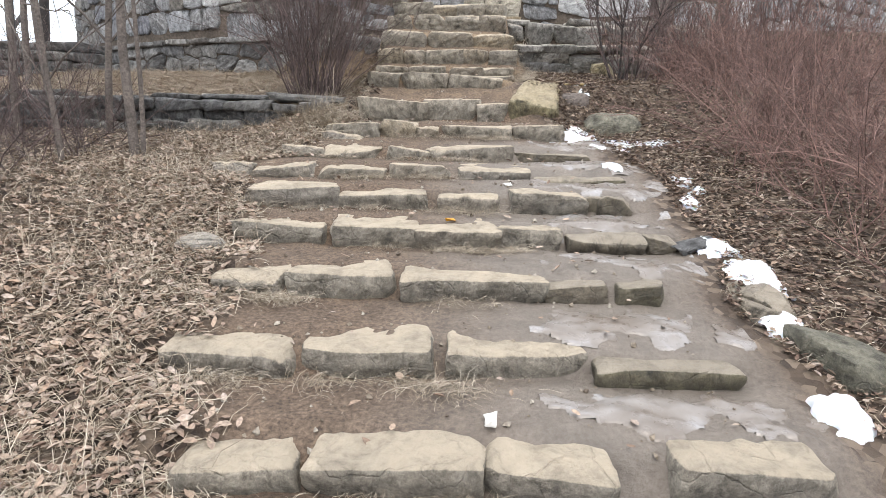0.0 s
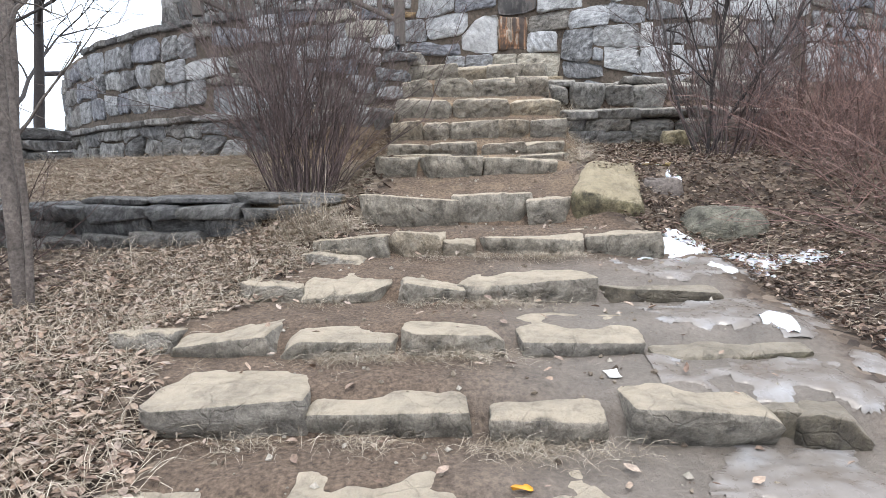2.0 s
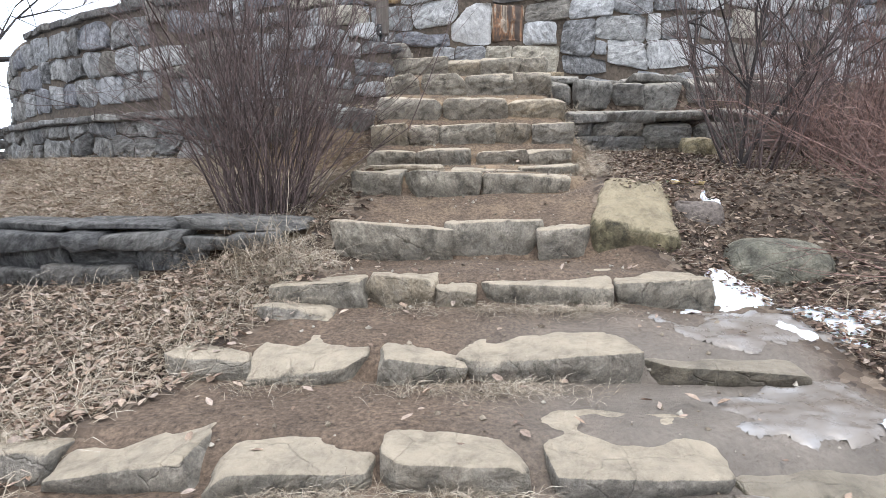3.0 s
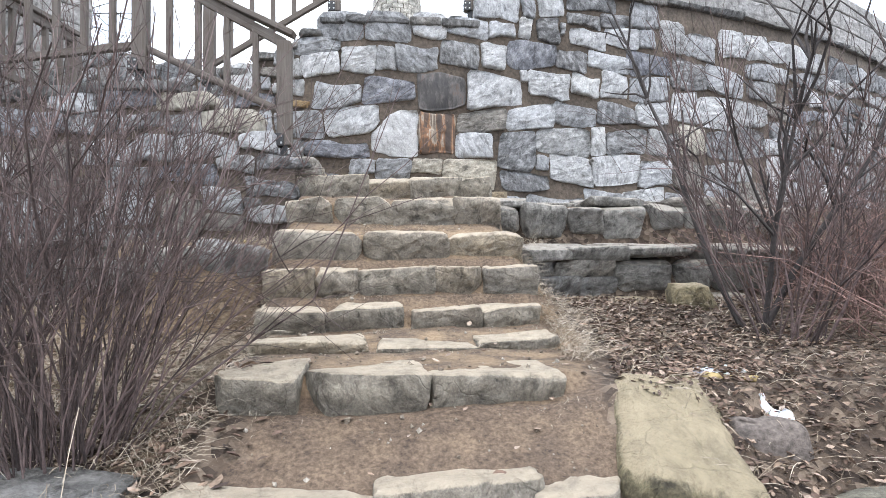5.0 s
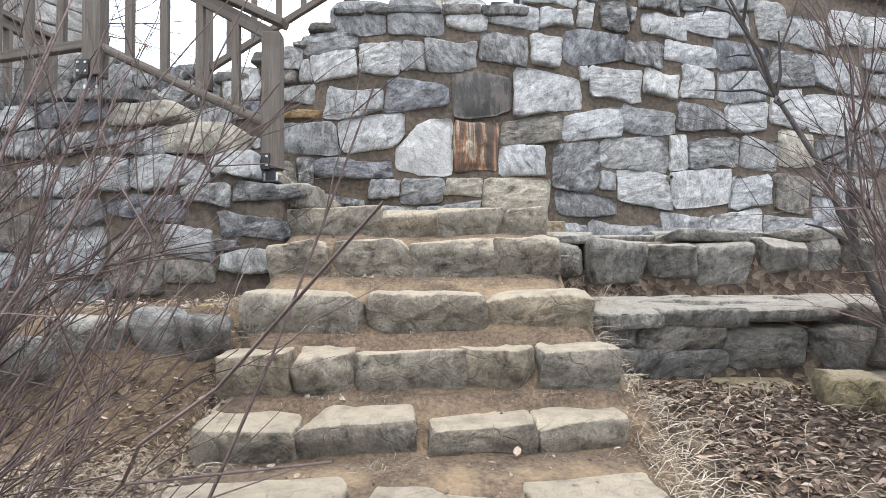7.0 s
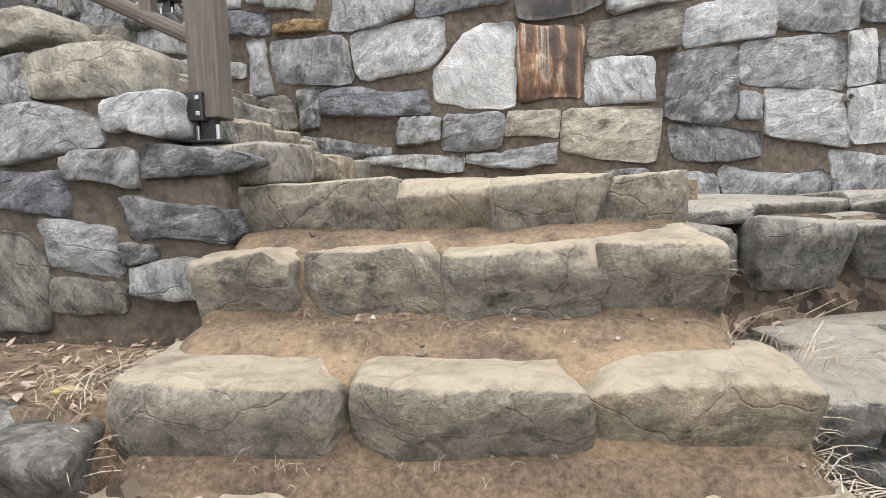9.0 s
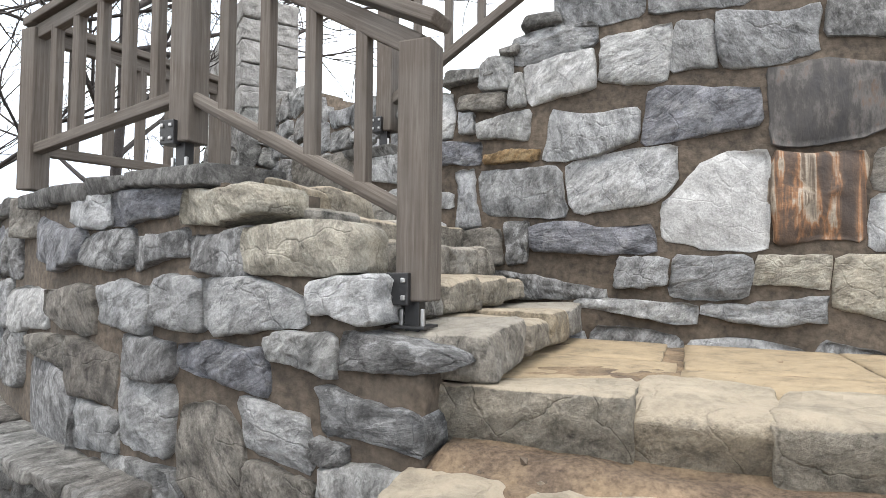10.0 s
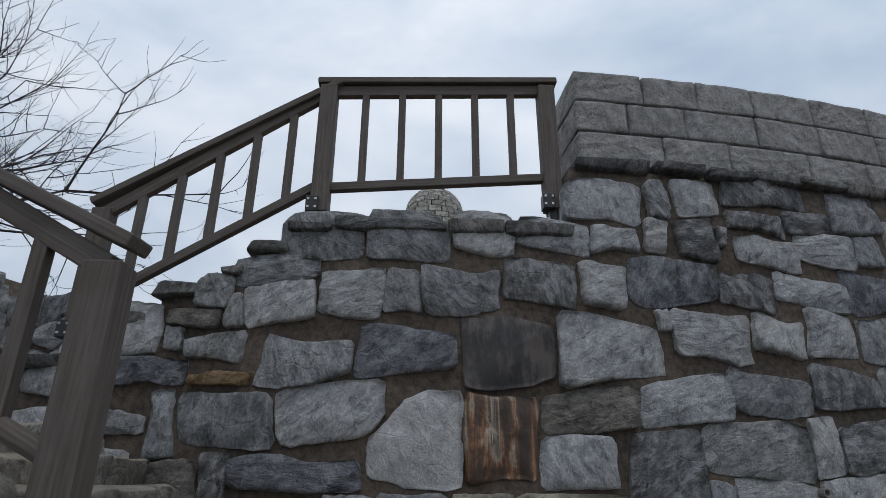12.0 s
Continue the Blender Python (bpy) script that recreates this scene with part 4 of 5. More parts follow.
for x0, x1, z, h in ((-0.68, -0.47, 4.51, 0.07), (-0.46, 0.15, 4.535, 0.075), (0.155, 0.45, 4.545, 0.1), (0.46, 0.83, 4.54, 0.09), (-0.9, -0.69, 4.4, 0.07), (-1.02, -0.91, 4.27, 0.06), (-1.34, -1.03, 4.17, 0.07), (-1.64, -1.36, 4.03, 0.07), (-2.0, -1.65, 3.81, 0.07)):
    v, f = boulder(x1 - x0, 0.42, h, 0.02, 0.012, 0.02, rng, 7)
    part("stone", mesh_of("stone", v, f, slate), coping2, at=((x0 + x1) / 2, tower_at((x0 + x1) / 2, 0, 0)[1] + 0.17, z - h / 2))
u = 0.86
while u < 11.2:
    w = rng.uniform(0.25, 0.6)
    v, f = boulder(w - 0.01, 0.3, 0.06, 0.015, 0.012, 0.02, rng, 6)
    x, y, _ = tower_at(u + w / 2, 0, -0.11)
    part("stone", mesh_of("stone", placed(v, pose(0, 0, 0, 0, 0, math.degrees((u + w / 2) / TOWER_R))), f, slate), coping2, at=(x, y, 4.92))
    u += w


# ---- ashlar parapet on the tower, in three courses ----
def parapet(name, label, u0, u1, z0, courses, tall, end_left):
    ob = tagged(thing(name, label, "parapet", at=(*tower_at(u0, 0, -0.3)[:2], z0)), kind="structure")
    for c in range(courses):
        u = u0
        first = True
        while u < u1 - 0.05:
            w = min(rng.uniform(0.34, 0.62) * (0.6 if first and c % 2 else 1), u1 - u)
            v, f = boulder(w - 0.01, 0.5, tall - 0.01, 0.008, 0.006, 0.004, rng, 8, 9)
            x, y, _ = tower_at(u + w / 2, 0, -0.27)
            part("block", mesh_of("block", placed(v, pose(0, 0, 0, 0, 0, math.degrees((u + w / 2) / TOWER_R))), f, ashlar_stone), ob, at=(x, y, z0 + tall * (c + 0.5)))
            u += w
            first = False
    return ob


parapet("wall_parapet", "curved parapet of three courses of grey granite blocks", 0.92, 11.0, 4.94, 3, 0.222, True)


def straight(a, b):
    """Wall coordinates of a flat wall from a to b, facing to the right of that way."""
    d = Vector((b[0] - a[0], b[1] - a[1])).normalized()
    return lambda u, v, out: (a[0] + d.x * u + d.y * out, a[1] + d.y * u - d.x * out, v)


PILLAR, PILLAR_BACK, PILLAR_FAR = (-3.75, 10.38), (-3.44, 10.79), (-5.3, 11.55)
front_at, end_at = straight(PILLAR_FAR, PILLAR), straight(PILLAR, PILLAR_BACK)
parapet_end = tagged(thing("wall_parapet_end", "end of the granite parapet beyond the platform", "parapet", at=(*PILLAR, 4.6)), kind="structure")
for c in range(5):
    u = 1.94
    first = True
    while u > 0.1:
        w = min(0.5 if first and c % 2 else rng.uniform(0.4, 0.6), u)
        v, f = boulder(w - 0.008, 0.5, 0.2, 0.012, 0.012, 0.01, rng, 8, 9)
        x, y, _ = front_at(u - w / 2, 0, -0.25)
        part("block", mesh_of("block", placed(v, pose(0, 0, 0, 0, 0, -37)), f, ashlar_stone), parapet_end, at=(x, y, 4.72 + 0.204 * c - 0.1))
        u -= w
        first = False
wall_far = tagged(new("wall_far", backing("wall_far", front_at, list(np.arange(0, 1.95, 0.19)), lambda u: 2.0, lambda u: 4.52, 0.48, mortar)), "rubble wall below the parapet beyond the platform", "wall", kind="structure")
inner_at = straight((-3.8, 10.72), (-1.55, 9.72))


def inner_top(u):
    return 4.62 if u < 0.75 else 4.48 if u < 1.1 else 4.34 if u < 1.6 else 4.2


wall_inner = tagged(new("wall_inner", backing("wall_inner", inner_at, sorted([0.749, 0.751, 1.099, 1.101, 1.599, 1.601, *np.arange(0, 2.5, 0.15)]), lambda u: 3.0, inner_top, 0.4, mortar)), "inner rubble wall behind the turning flight", "wall", kind="structure")
rng = np.random.default_rng(33)
for owner, at, u1, top in ((wall_far, front_at, 1.92, lambda u: 4.52), (wall_far, end_at, 0.5, lambda u: 4.52), (wall_inner, inner_at, 2.45, inner_top)):
    sites = rows_of_sites(0.03, u1, 3.2, 4.7, 0.27, 0.2, rng)
    sites = [p for p in sites if p[1] < top(p[0]) - 0.04]
    for s, poly in zip(sites, cells(sites, lambda u: (3.1, top(u)), 0.012)):
        if poly is not None:
            v, f = wall_stone_mesh([np.array((min(max(q[0], 0.0), u1), q[1])) for q in poly], at, rng)
            mid = np.mean(v, axis=0)
            part("stone", mesh_of("stone", [np.subtract(p, mid) for p in v], f, bastion_stone if at is not inner_at else wall_stone), owner, at=mid)

# the upper terrace inside the tower
rim = [tower_at(u, 4.3, -0.4) for u in np.arange(-1.4, 11.3, 0.3)]
tm = mesh_of("floor_terrace", rim + [(10.5, 22, 4.3), (-1.4, 22, 4.3)], [tuple(range(len(rim) + 2))], slab_stone, False)


# ---- the beacon chimney on the terrace ----
def beacon(x, y, z, radius, tall):
    ob = thing("beacon_chimney", "tapering pale brick beacon chimney with a rounded top", "chimney", at=(x, y, z))
    body, faces = [], []
    heap = Heap()
    rings = 34
    zs = [tall * i / rings for i in range(rings + 1)]

    def rad(h):
        s = h / tall
        return radius * (1.75 - 0.75 * min(s / 0.86, 1)) if s < 0.86 else radius * math.sqrt(max(0.02, 1 - ((s - 0.86) / 0.14) ** 2 * 0.93))
    for h in zs:
        body += [(x + (rad(h) - 0.02) * math.cos(a), y + (rad(h) - 0.02) * math.sin(a), z + h) for a in np.linspace(0, 2 * math.pi, 32, endpoint=False)]
    for i in range(rings):
        faces += [(i * 32 + k, i * 32 + (k + 1) % 32, (i + 1) * 32 + (k + 1) % 32, (i + 1) * 32 + k) for k in range(32)]
    faces.append(tuple(range(rings * 32, rings * 32 + 32)))
    part("core", mesh_of("core", body, faces, mortar), ob)
    for i in range(rings):
        r0, r1 = rad(zs[i] + 0.004), rad(zs[i + 1] - 0.004)
        n = max(7, round(2 * math.pi * r0 / 0.2))
        for k in range(n):
            a0 = 2 * math.pi * (k + 0.5 * (i % 2)) / n + 0.02
            a1 = a0 + 2 * math.pi / n - 0.04
            pts = [(r, a, h) for h, r in ((zs[i] + 0.004, r0), (zs[i + 1] - 0.004, r1)) for a in (a0, (a0 + a1) / 2, a1)]
            front = [(x + r * math.cos(a), y + r * math.sin(a), z + h) for r, a, h in pts]
            back = [(x + (r - 0.04) * math.cos(a), y + (r - 0.04) * math.sin(a), z + h) for r, a, h in pts]
            heap.add(front + back, [(0, 1, 4, 3), (1, 2, 5, 4), (0, 6, 7, 1), (1, 7, 8, 2), (3, 4, 10, 9), (4, 5, 11, 10), (0, 3, 9, 6), (2, 8, 11, 5)])
    tagged(part("bricks", heap.mesh("bricks", rock("pale_brick_joined", [(0.5, 0.48, 0.43), (0.58, 0.56, 0.5), (0.44, 0.43, 0.39)], (0.6, 0.58, 0.53), 0.3, island=True, band=2), False), ob), kind="stuff")
    return ob


floor_terrace = tagged(new("floor_terrace", tm), "stone-paved terrace inside the round tower", "terrace", kind="structure")
beacon(0.2, 14.0, 4.3, 0.42, 2.92)


# ---- timber railings ----
def beam(parent, name, a, b, wide, thick, mat, label="", bevel=0.006, upright=(0, 0, 1)):
    """A beam from a to b, thick along the upright."""
    a, b = Vector(a), Vector(b)
    d = b - a
    z = d.normalized()
    side = Vector(upright).cross(z) if abs(z.z) < 0.95 else Vector((1, 0, 0))
    side.normalize()
    up = z.cross(side)
    me = box_mesh(name, (wide, thick, d.length), mat, bevel)
    ob = new(name, me)
    ob.parent = parent
    m = Matrix((side, up, z)).transposed().to_4x4()
    m.translation = (a + b) / 2 - Vector(parent.location)
    ob.matrix_local = m
    return tagged(ob, label)


def post(parent, x, y, base, low, high, face=(0, -1), size=0.1, anchored=True):
    """A square post that hangs clear of the stone on a black steel foot with a bolted plate."""
    ob = beam(parent, "post", (x, y, low), (x, y, high), size, size, wood)
    if anchored:
        ob_plate = part("bracket", box_mesh("bracket", (0.068, 0.068, 0.09), black_metal, 0.003), parent, "black steel foot bracket", at=(x - 0.035, y - 0.035, low + 0.035))
        part("bracket_stem", box_mesh("bracket_stem", (0.045, 0.045, low - base + 0.02), black_metal, 0.002), parent, "black steel stem", at=(x - 0.005, y - 0.01, (low + base) / 2))
        part("foot_plate", box_mesh("foot_plate", (0.1, 0.1, 0.008), black_metal, 0.002), parent, at=(x - 0.005, y - 0.01, base + 0.004))
        bolt = box_mesh("bolt", (0.014, 0.01, 0.014), bolt_metal, 0.003)
        for dx in (-0.02, 0.02):
            for dz in (-0.024, 0.024):
                part("bolt", bolt, parent, at=(x - 0.035 + dx, y - 0.071, low + 0.035 + dz))
        for dx in (-0.035, 0.03):
            part("anchor_bolt", box_mesh("anchor_bolt", (0.012, 0.012, 0.05), bolt_metal, 0.003), parent, at=(x + dx, y - 0.035, base + 0.03))
    return ob


def bay(parent, a, b, top_a, top_b, low_a, low_b, count, cap_over=0.07, round_low=False):
    """Between two posts: a cap board, a rail under it, a lower rail and balusters."""
    a, b = Vector(a), Vector(b)
    d = (b - a).normalized()
    beam(parent, "cap_rail", (*(a - d * cap_over).xy, top_a), (*(b + d * cap_over).xy, top_b), 0.1, 0.04, wood)
    beam(parent, "top_rail", (*a.xy, top_a - 0.06), (*b.xy, top_b - 0.06), 0.045, 0.07, wood)
    beam(parent, "lower_rail", (*a.xy, low_a), (*b.xy, low_b), 0.05, 0.05, wood, bevel=0.018 if round_low else 0.005)
    for k in range(count):
        s = (k + 1) / (count + 1)
        p = a + (b - a) * s
        beam(parent, "baluster", (p.x, p.y, low_a + (low_b - low_a) * s - 0.02), (p.x, p.y, top_a + (top_b - top_a) * s - 0.07), 0.042, 0.042, wood, bevel=0.003)


railing = thing("railing", "weathered grey timber railing beside the turning flight", "railing", at=(-1.75, 7.85, 3.42))
P1, P2, P3, P4 = (-0.82, 7.82), (-1.84, 7.955), (-3.1, 8.2), (-2.92, 9.26)
post(railing, *P1, 2.925, 3.0, 3.74)
post(railing, *P2, 3.44, 3.55, 4.32)
post(railing, *P3, 3.4, 3.46, 4.26, anchored=False)
bay(railing, (*P2, 0), (*P1, 0), 4.37, 3.79, 3.735, 3.235, 4, round_low=True)
bay(railing, (*P3, 0), (*P2, 0), 4.3, 4.37, 3.66, 3.74, 5, 0.05)
post(railing, *P4, 3.41, 3.44, 4.26, anchored=False)
bay(railing, (*P3, 0), (*P4, 0), 4.3, 4.3, 3.66, 3.68, 5, 0.05)
upper = thing("railing", "weathered brown timber railing along the top of the tall wall", "railing", at=(-0.55, 9.3, 4.5))
U1, U2, U3 = (-1.75, 9.36), (-0.56, 9.3), (0.755, 9.32)
post(upper, *U1, 3.8, 3.9, 4.62)
post(upper, *U2, 4.52, 4.6, 5.44)
post(upper, *U3, 4.55, 4.66, 5.5)
bay(upper, (*U1, 0), (*U2, 0), 4.66, 5.47, 4.06, 4.79, 5)
bay(upper, (*U2, 0), (*U3, 0), 5.47, 5.54, 4.76, 4.87, 5)


# ---- low walls, ledges and boulders beside the steps ----
def spans_of(x0, x1, lo, hi, rng, gap=0.012):
    out = []
    x = x0
    while x < x1 - lo * 0.5:
        w = min(rng.uniform(lo, hi), x1 - x)
        out += [x, x + w - gap]
        x += w
    return out


rng = np.random.default_rng(57)
dry_wall = thing("dry_stone_wall", "low dry-stacked wall of dark flat slate", "wall", at=(-2, 5.3, 1.2))
for k, (z, lo, hi, dy) in enumerate(((1.31, 0.14, 0.5, 0.02), (1.41, 0.24, 0.62, 0.04), (1.485, 0.16, 0.5, -0.02), (1.54, 0.35, 0.8, 0.08))):
    laid(dry_wall, spans_of(-3.9, (-1.75, -1.4, -1.0, -0.88)[k], lo, hi, rng), 5.12 + dy, z, 0.3, (0.13, 0.11, 0.09, 0.06)[k], slate, rng, r=0.012, rough=0.014, jitter=0.028, cuts=8)

back_wall = thing("dry_stone_wall", "far low dry-stacked slate wall under saplings", "wall", at=(-5.5, 7.5, 1.6))
for k, z in enumerate((1.75, 1.87, 1.98, 2.1, 2.2)):
    laid(back_wall, spans_of(-9.0, -4.3, 0.25, 0.6, rng), 7.4, z, 0.35, 0.11, slate, rng, r=0.015, rough=0.01, jitter=0.02, cuts=5)

ledge = thing("retaining_wall", "rough two-course retaining wall with a flat stone top", "wall", at=(1.6, 7.5, 1.8))
laid(ledge, [0.74, 1.06, 1.07, 1.5, 1.46, 1.95, 1.97, 2.3, 2.28, 2.85], 7.3, 2.27, 0.38, 0.1, ledge_stone, rng, jitter=0.03, r=0.03)
laid(ledge, [0.78, 1.0, 1.01, 1.41], 7.36, 2.2, 0.3, 0.14, [ledge_stone, bastion_stone], rng, jitter=0.03, r=0.03)
laid(ledge, [1.42, 1.84, 1.85, 2.1, 2.11, 2.56], 7.33, 2.19, 0.34, 0.26, ledge_stone, rng, jitter=0.05, r=0.06)
laid(ledge, [0.84, 1.16, 1.17, 1.43], 7.38, 2.07, 0.3, 0.17, bastion_stone, rng, jitter=0.03, r=0.03)
laid(ledge, [1.3, 1.72, 1.76, 2.3], 7.22, 1.93, 0.3, 0.1, [ledge_stone, mossy], rng, jitter=0.05, r=0.04)
paving = thing("ledge_paving", "flat grey slabs on the ledge beside the steps", "paving", at=(1.6, 7.8, 2.3))
for x0, x1, y0, y1 in ((0.86, 1.25, 7.55, 7.85), (1.0, 1.5, 7.88, 8.1), (1.28, 1.9, 7.52, 7.86), (1.52, 2.2, 7.87, 8.12), (1.93, 2.7, 7.5, 7.85), (2.22, 2.9, 7.87, 8.12)):
    v, f = boulder(x1 - x0 - 0.03, y1 - y0 - 0.02, 0.1, 0.02, 0.01, 0.03, rng, 7)
    part("slab", mesh_of("slab", v, f, ledge_stone), paving, at=((x0 + x1) / 2, (y0 + y1) / 2, 2.235))
ledge2 = thing("retaining_wall", "upper ledge of squared grey stones under the tall wall", "wall", at=(1.7, 8.2, 2.3))
laid(ledge2, [0.69, 0.95, 0.97, 1.3, 1.33, 1.6, 1.58, 1.95, 2.0, 2.3, 2.33, 2.5, 2.52, 2.95, 2.97, 3.3], 8.04, 2.62, 0.4, 0.24, ledge_stone, rng, jitter=0.045, r=0.04)
laid(ledge2, [0.69, 1.02, 1.5, 1.98, 2.2, 2.8], 8.08, 2.67, 0.4, 0.06, ledge_stone, rng, jitter=0.03)
laid(ledge2, [0.95, 1.5, 1.52, 2.1, 2.12, 2.7, 2.72, 3.3], 8.42, 2.69, 0.5, 0.14, ledge_stone, rng, jitter=0.02)

shelf_row = thing("retaining_wall", "short row of dark stones edging a dirt shelf", "wall", at=(-1.3, 7.0, 2.0))
laid(shelf_row, [-1.0, -0.82, -1.2, -1.01, -1.52, -1.21], 7.0, 2.29, 0.24, 0.22, [bastion_stone, ledge_stone], rng, jitter=0.05, r=0.04)
laid(shelf_row, [-1.9, -1.45], 6.96, 2.2, 0.3, 0.2, bastion_stone, rng, jitter=0.05, r=0.05)


def rock_thing(name, label, x, y, z, w, d, h, r, mat, turn=(0, 0, 0), rough=0.03, jitter=0.06, cuts=12):
    v, f = boulder(w, d, h, r, rough, jitter, rng, cuts, 3.5)
    ob = tagged(new(name, mesh_of(name, placed(v, pose(0, 0, 0, *turn)), f, mat)), label, "rock")
    ob.location = (x, y, z)
    return ob


rock_thing("boulder", "large yellow-brown lichened boulder beside the steps", 0.8, 5.54, 1.43, 0.44, 0.66, 0.42, 0.1, mossy, (22, 5, -12), 0.025, 0.05, 18)
rock_thing("boulder", "smooth rounded grey-green boulder among old snow", 1.41, 5.2, 1.28, 0.5, 0.4, 0.34, 0.15, green_boulder, (0, 3, 6), 0.015, 0.03, 14)
rock_thing("rock", "small mossy rock in leaf litter", 1.7, 6.95, 1.9, 0.24, 0.22, 0.26, 0.09, mossy)
rock_thing("rock", "brown rock under leaf litter beside the boulder", 1.12, 5.55, 1.5, 0.22, 0.3, 0.2, 0.07, bark)
rock_thing("rock", "mossy flat rock at the edge of the steps", 1.5, 1.95, 0.5, 0.3, 0.34, 0.2, 0.06, green_boulder)
rock_thing("rock", "damp dark rock at the edge of the steps", 1.36, 2.35, 0.62, 0.22, 0.3, 0.16, 0.05, dark_step)
rock_thing("rock", "grey rock half sunk in leaf litter", -1.12, 2.72, 0.7, 0.2, 0.16, 0.13, 0.05, ledge_stone)
rock_thing("rock", "flat grey rock in dry leaves", -1.05, 4.55, 1.1, 0.3, 0.22, 0.13, 0.05, ledge_stone)
rock_thing("rock", "flat rock under straw beside the steps", -0.78, 4.68, 1.17, 0.3, 0.22, 0.14, 0.05, step_stone)
rock_thing("rock", "dark flat rock on the icy tread", 1.25, 2.86, 0.78, 0.14, 0.12, 0.06, 0.02, slate)


# ---- snow, ice and litter on the ground ----
def surface(x, y):
    return height(x, y) + bumps(x, y)


def patch(x, y, rx, ry, thick, seed, keep=0.0, n=46):
    """A ragged sheet that lies on the ground and thins out to nothing at its rim."""
    us = np.linspace(-1, 1, n)
    U, V = np.meshgrid(us, us)
    X, Y = x + U * rx, y + V * ry
    f = np.array([noise.fractal((a * 5 + seed, b * 5, seed), 0.8, 2.0, 4) for a, b in zip(X.ravel(), Y.ravel())]).reshape(X.shape)
    f = 0.75 - np.hypot(U, V) + 1.0 * f + keep
    Z = surface(X, Y) + np.where(f > 0, thick * np.sqrt(np.clip(f, 0, 1)), f * 0.2)
    keepers = f > -0.12
    verts = np.stack([X, Y, Z], -1).reshape(-1, 3)
    faces = [(j * n + i, j * n + i + 1, (j + 1) * n + i + 1, (j + 1) * n + i) for j in range(n - 1) for i in range(n - 1) if keepers[j:j + 2, i:i + 2].all()]
    used = sorted({i for q in faces for i in q})
    order = {a: b for b, a in enumerate(used)}
    return verts[used], [tuple(order[i] for i in q) for q in faces]


for k, (x, y, rx, ry, thick) in enumerate(((1.2, 5.52, 0.08, 0.1, 0.04), (1.08, 5.0, 0.14, 0.12, 0.035), (1.35, 4.55, 0.3, 0.16, 0.02), (1.66, 4.66, 0.22, 0.1, 0.02), (1.5, 3.62, 0.09, 0.16, 0.03), (1.42, 3.3, 0.06, 0.1, 0.03), (1.34, 2.8, 0.1, 0.14, 0.05), (1.4, 2.55, 0.12, 0.2, 0.05), (1.34, 2.2, 0.08, 0.12, 0.04), (1.3, 1.7, 0.1, 0.13, 0.06), (1.15, 3.86, 0.12, 0.08, 0.03), (1.16, 5.85, 0.14, 0.08, 0.02), (0.98, 4.82, 0.26, 0.12, 0.02))):
    v, f = patch(x, y, rx, ry, thick, 3.3 * k + 1)
    if f:
        tagged(new("snow_patch", mesh_of("snow_patch", v, f, snow_mat)), "small patch of old dirty snow on the ground", "snow", "snow patches")
for k, (x, y, rx, ry) in enumerate(((0.8, 1.68, 0.42, 0.14), (0.78, 2.12, 0.4, 0.16), (0.85, 2.6, 0.36, 0.18), (0.9, 3.08, 0.35, 0.2), (0.95, 3.5, 0.4, 0.2), (0.98, 4.0, 0.4, 0.24), (0.95, 4.5, 0.35, 0.2))):
    v, f = patch(x, y, rx, ry, 0.012, 7.7 * k + 2, 0.02)
    if f:
        tagged(new("ice_sheet", mesh_of("ice_sheet", v, f, ice_mat)), "thin sheet of muddy grey ice on a tread", "ice", "ice on the treads")


def leaves(count, where, size, rng):
    """Dry leaves, each folded along its rib and curled."""
    x, y = where(count, rng)
    z = surface(x, y)
    heap = Heap()
    for a, b, c in zip(x, y, z):
        s = size * rng.uniform(0.6, 1.4)
        w = s * rng.uniform(0.35, 0.6)
        curl, fold = rng.uniform(-0.1, 0.35) * s, rng.uniform(0.0, 0.35) * w
        pts = [(-s / 2, 0, 0), (-s * 0.15, w / 2, fold + curl * 0.3), (-s * 0.1, 0, curl * 0.2), (-s * 0.15, -w / 2, fold + curl * 0.3), (s * 0.25, w * 0.38, fold + curl * 0.5), (s * 0.2, 0, curl * 0.5), (s * 0.25, -w * 0.38, fold + curl * 0.5), (s / 2, 0, curl)]
        m = pose(a, b, c + 0.006 + rng.uniform(0, 0.02), rng.normal(0, 15), rng.normal(0, 15), rng.uniform(0, 360))
        heap.add(placed(pts, m), [(0, 2, 1), (0, 3, 2), (1, 2, 5, 4), (2, 3, 6, 5), (4, 5, 7), (5, 6, 7)])
    return heap


def slope_left(n, rng):
    y = rng.uniform(0.7, 5.1, n)
    return np.interp(y, STEP_Y, LEFT) - 0.05 - np.abs(rng.normal(0, 1.0, n)) + 0.25 * rng.random(n), y


def slope_right(n, rng):
    y = rng.uniform(1.6, 7.3, n)
    return np.interp(y, STEP_Y, RIGHT) + 0.22 + np.abs(rng.normal(0, 0.85, n)), y


def on_treads(n, rng):
    y = rng.uniform(1.5, 6.6, n)
    return rng.uniform(-1.0, 1.0, n), y


def round_shrub(n, rng):
    return -1.22 + rng.normal(0, 0.28, n), 5.55 + rng.normal(0, 0.25, n)


def shelf_spots(n, rng):
    return rng.uniform(-1.7, -0.8, n), rng.uniform(7.1, 7.7, n)


def ledge_spots(n, rng):
    return rng.uniform(0.75, 2.6, n), rng.uniform(7.5, 8.1, n)


def terrace_spots(n, rng):
    x, y = rng.uniform(-4.5, -0.75, n), rng.uniform(5.3, 7.6, n)
    return np.where(y > 6.8, np.minimum(x, -1.9 - 0.5 * rng.random(n)), x), y


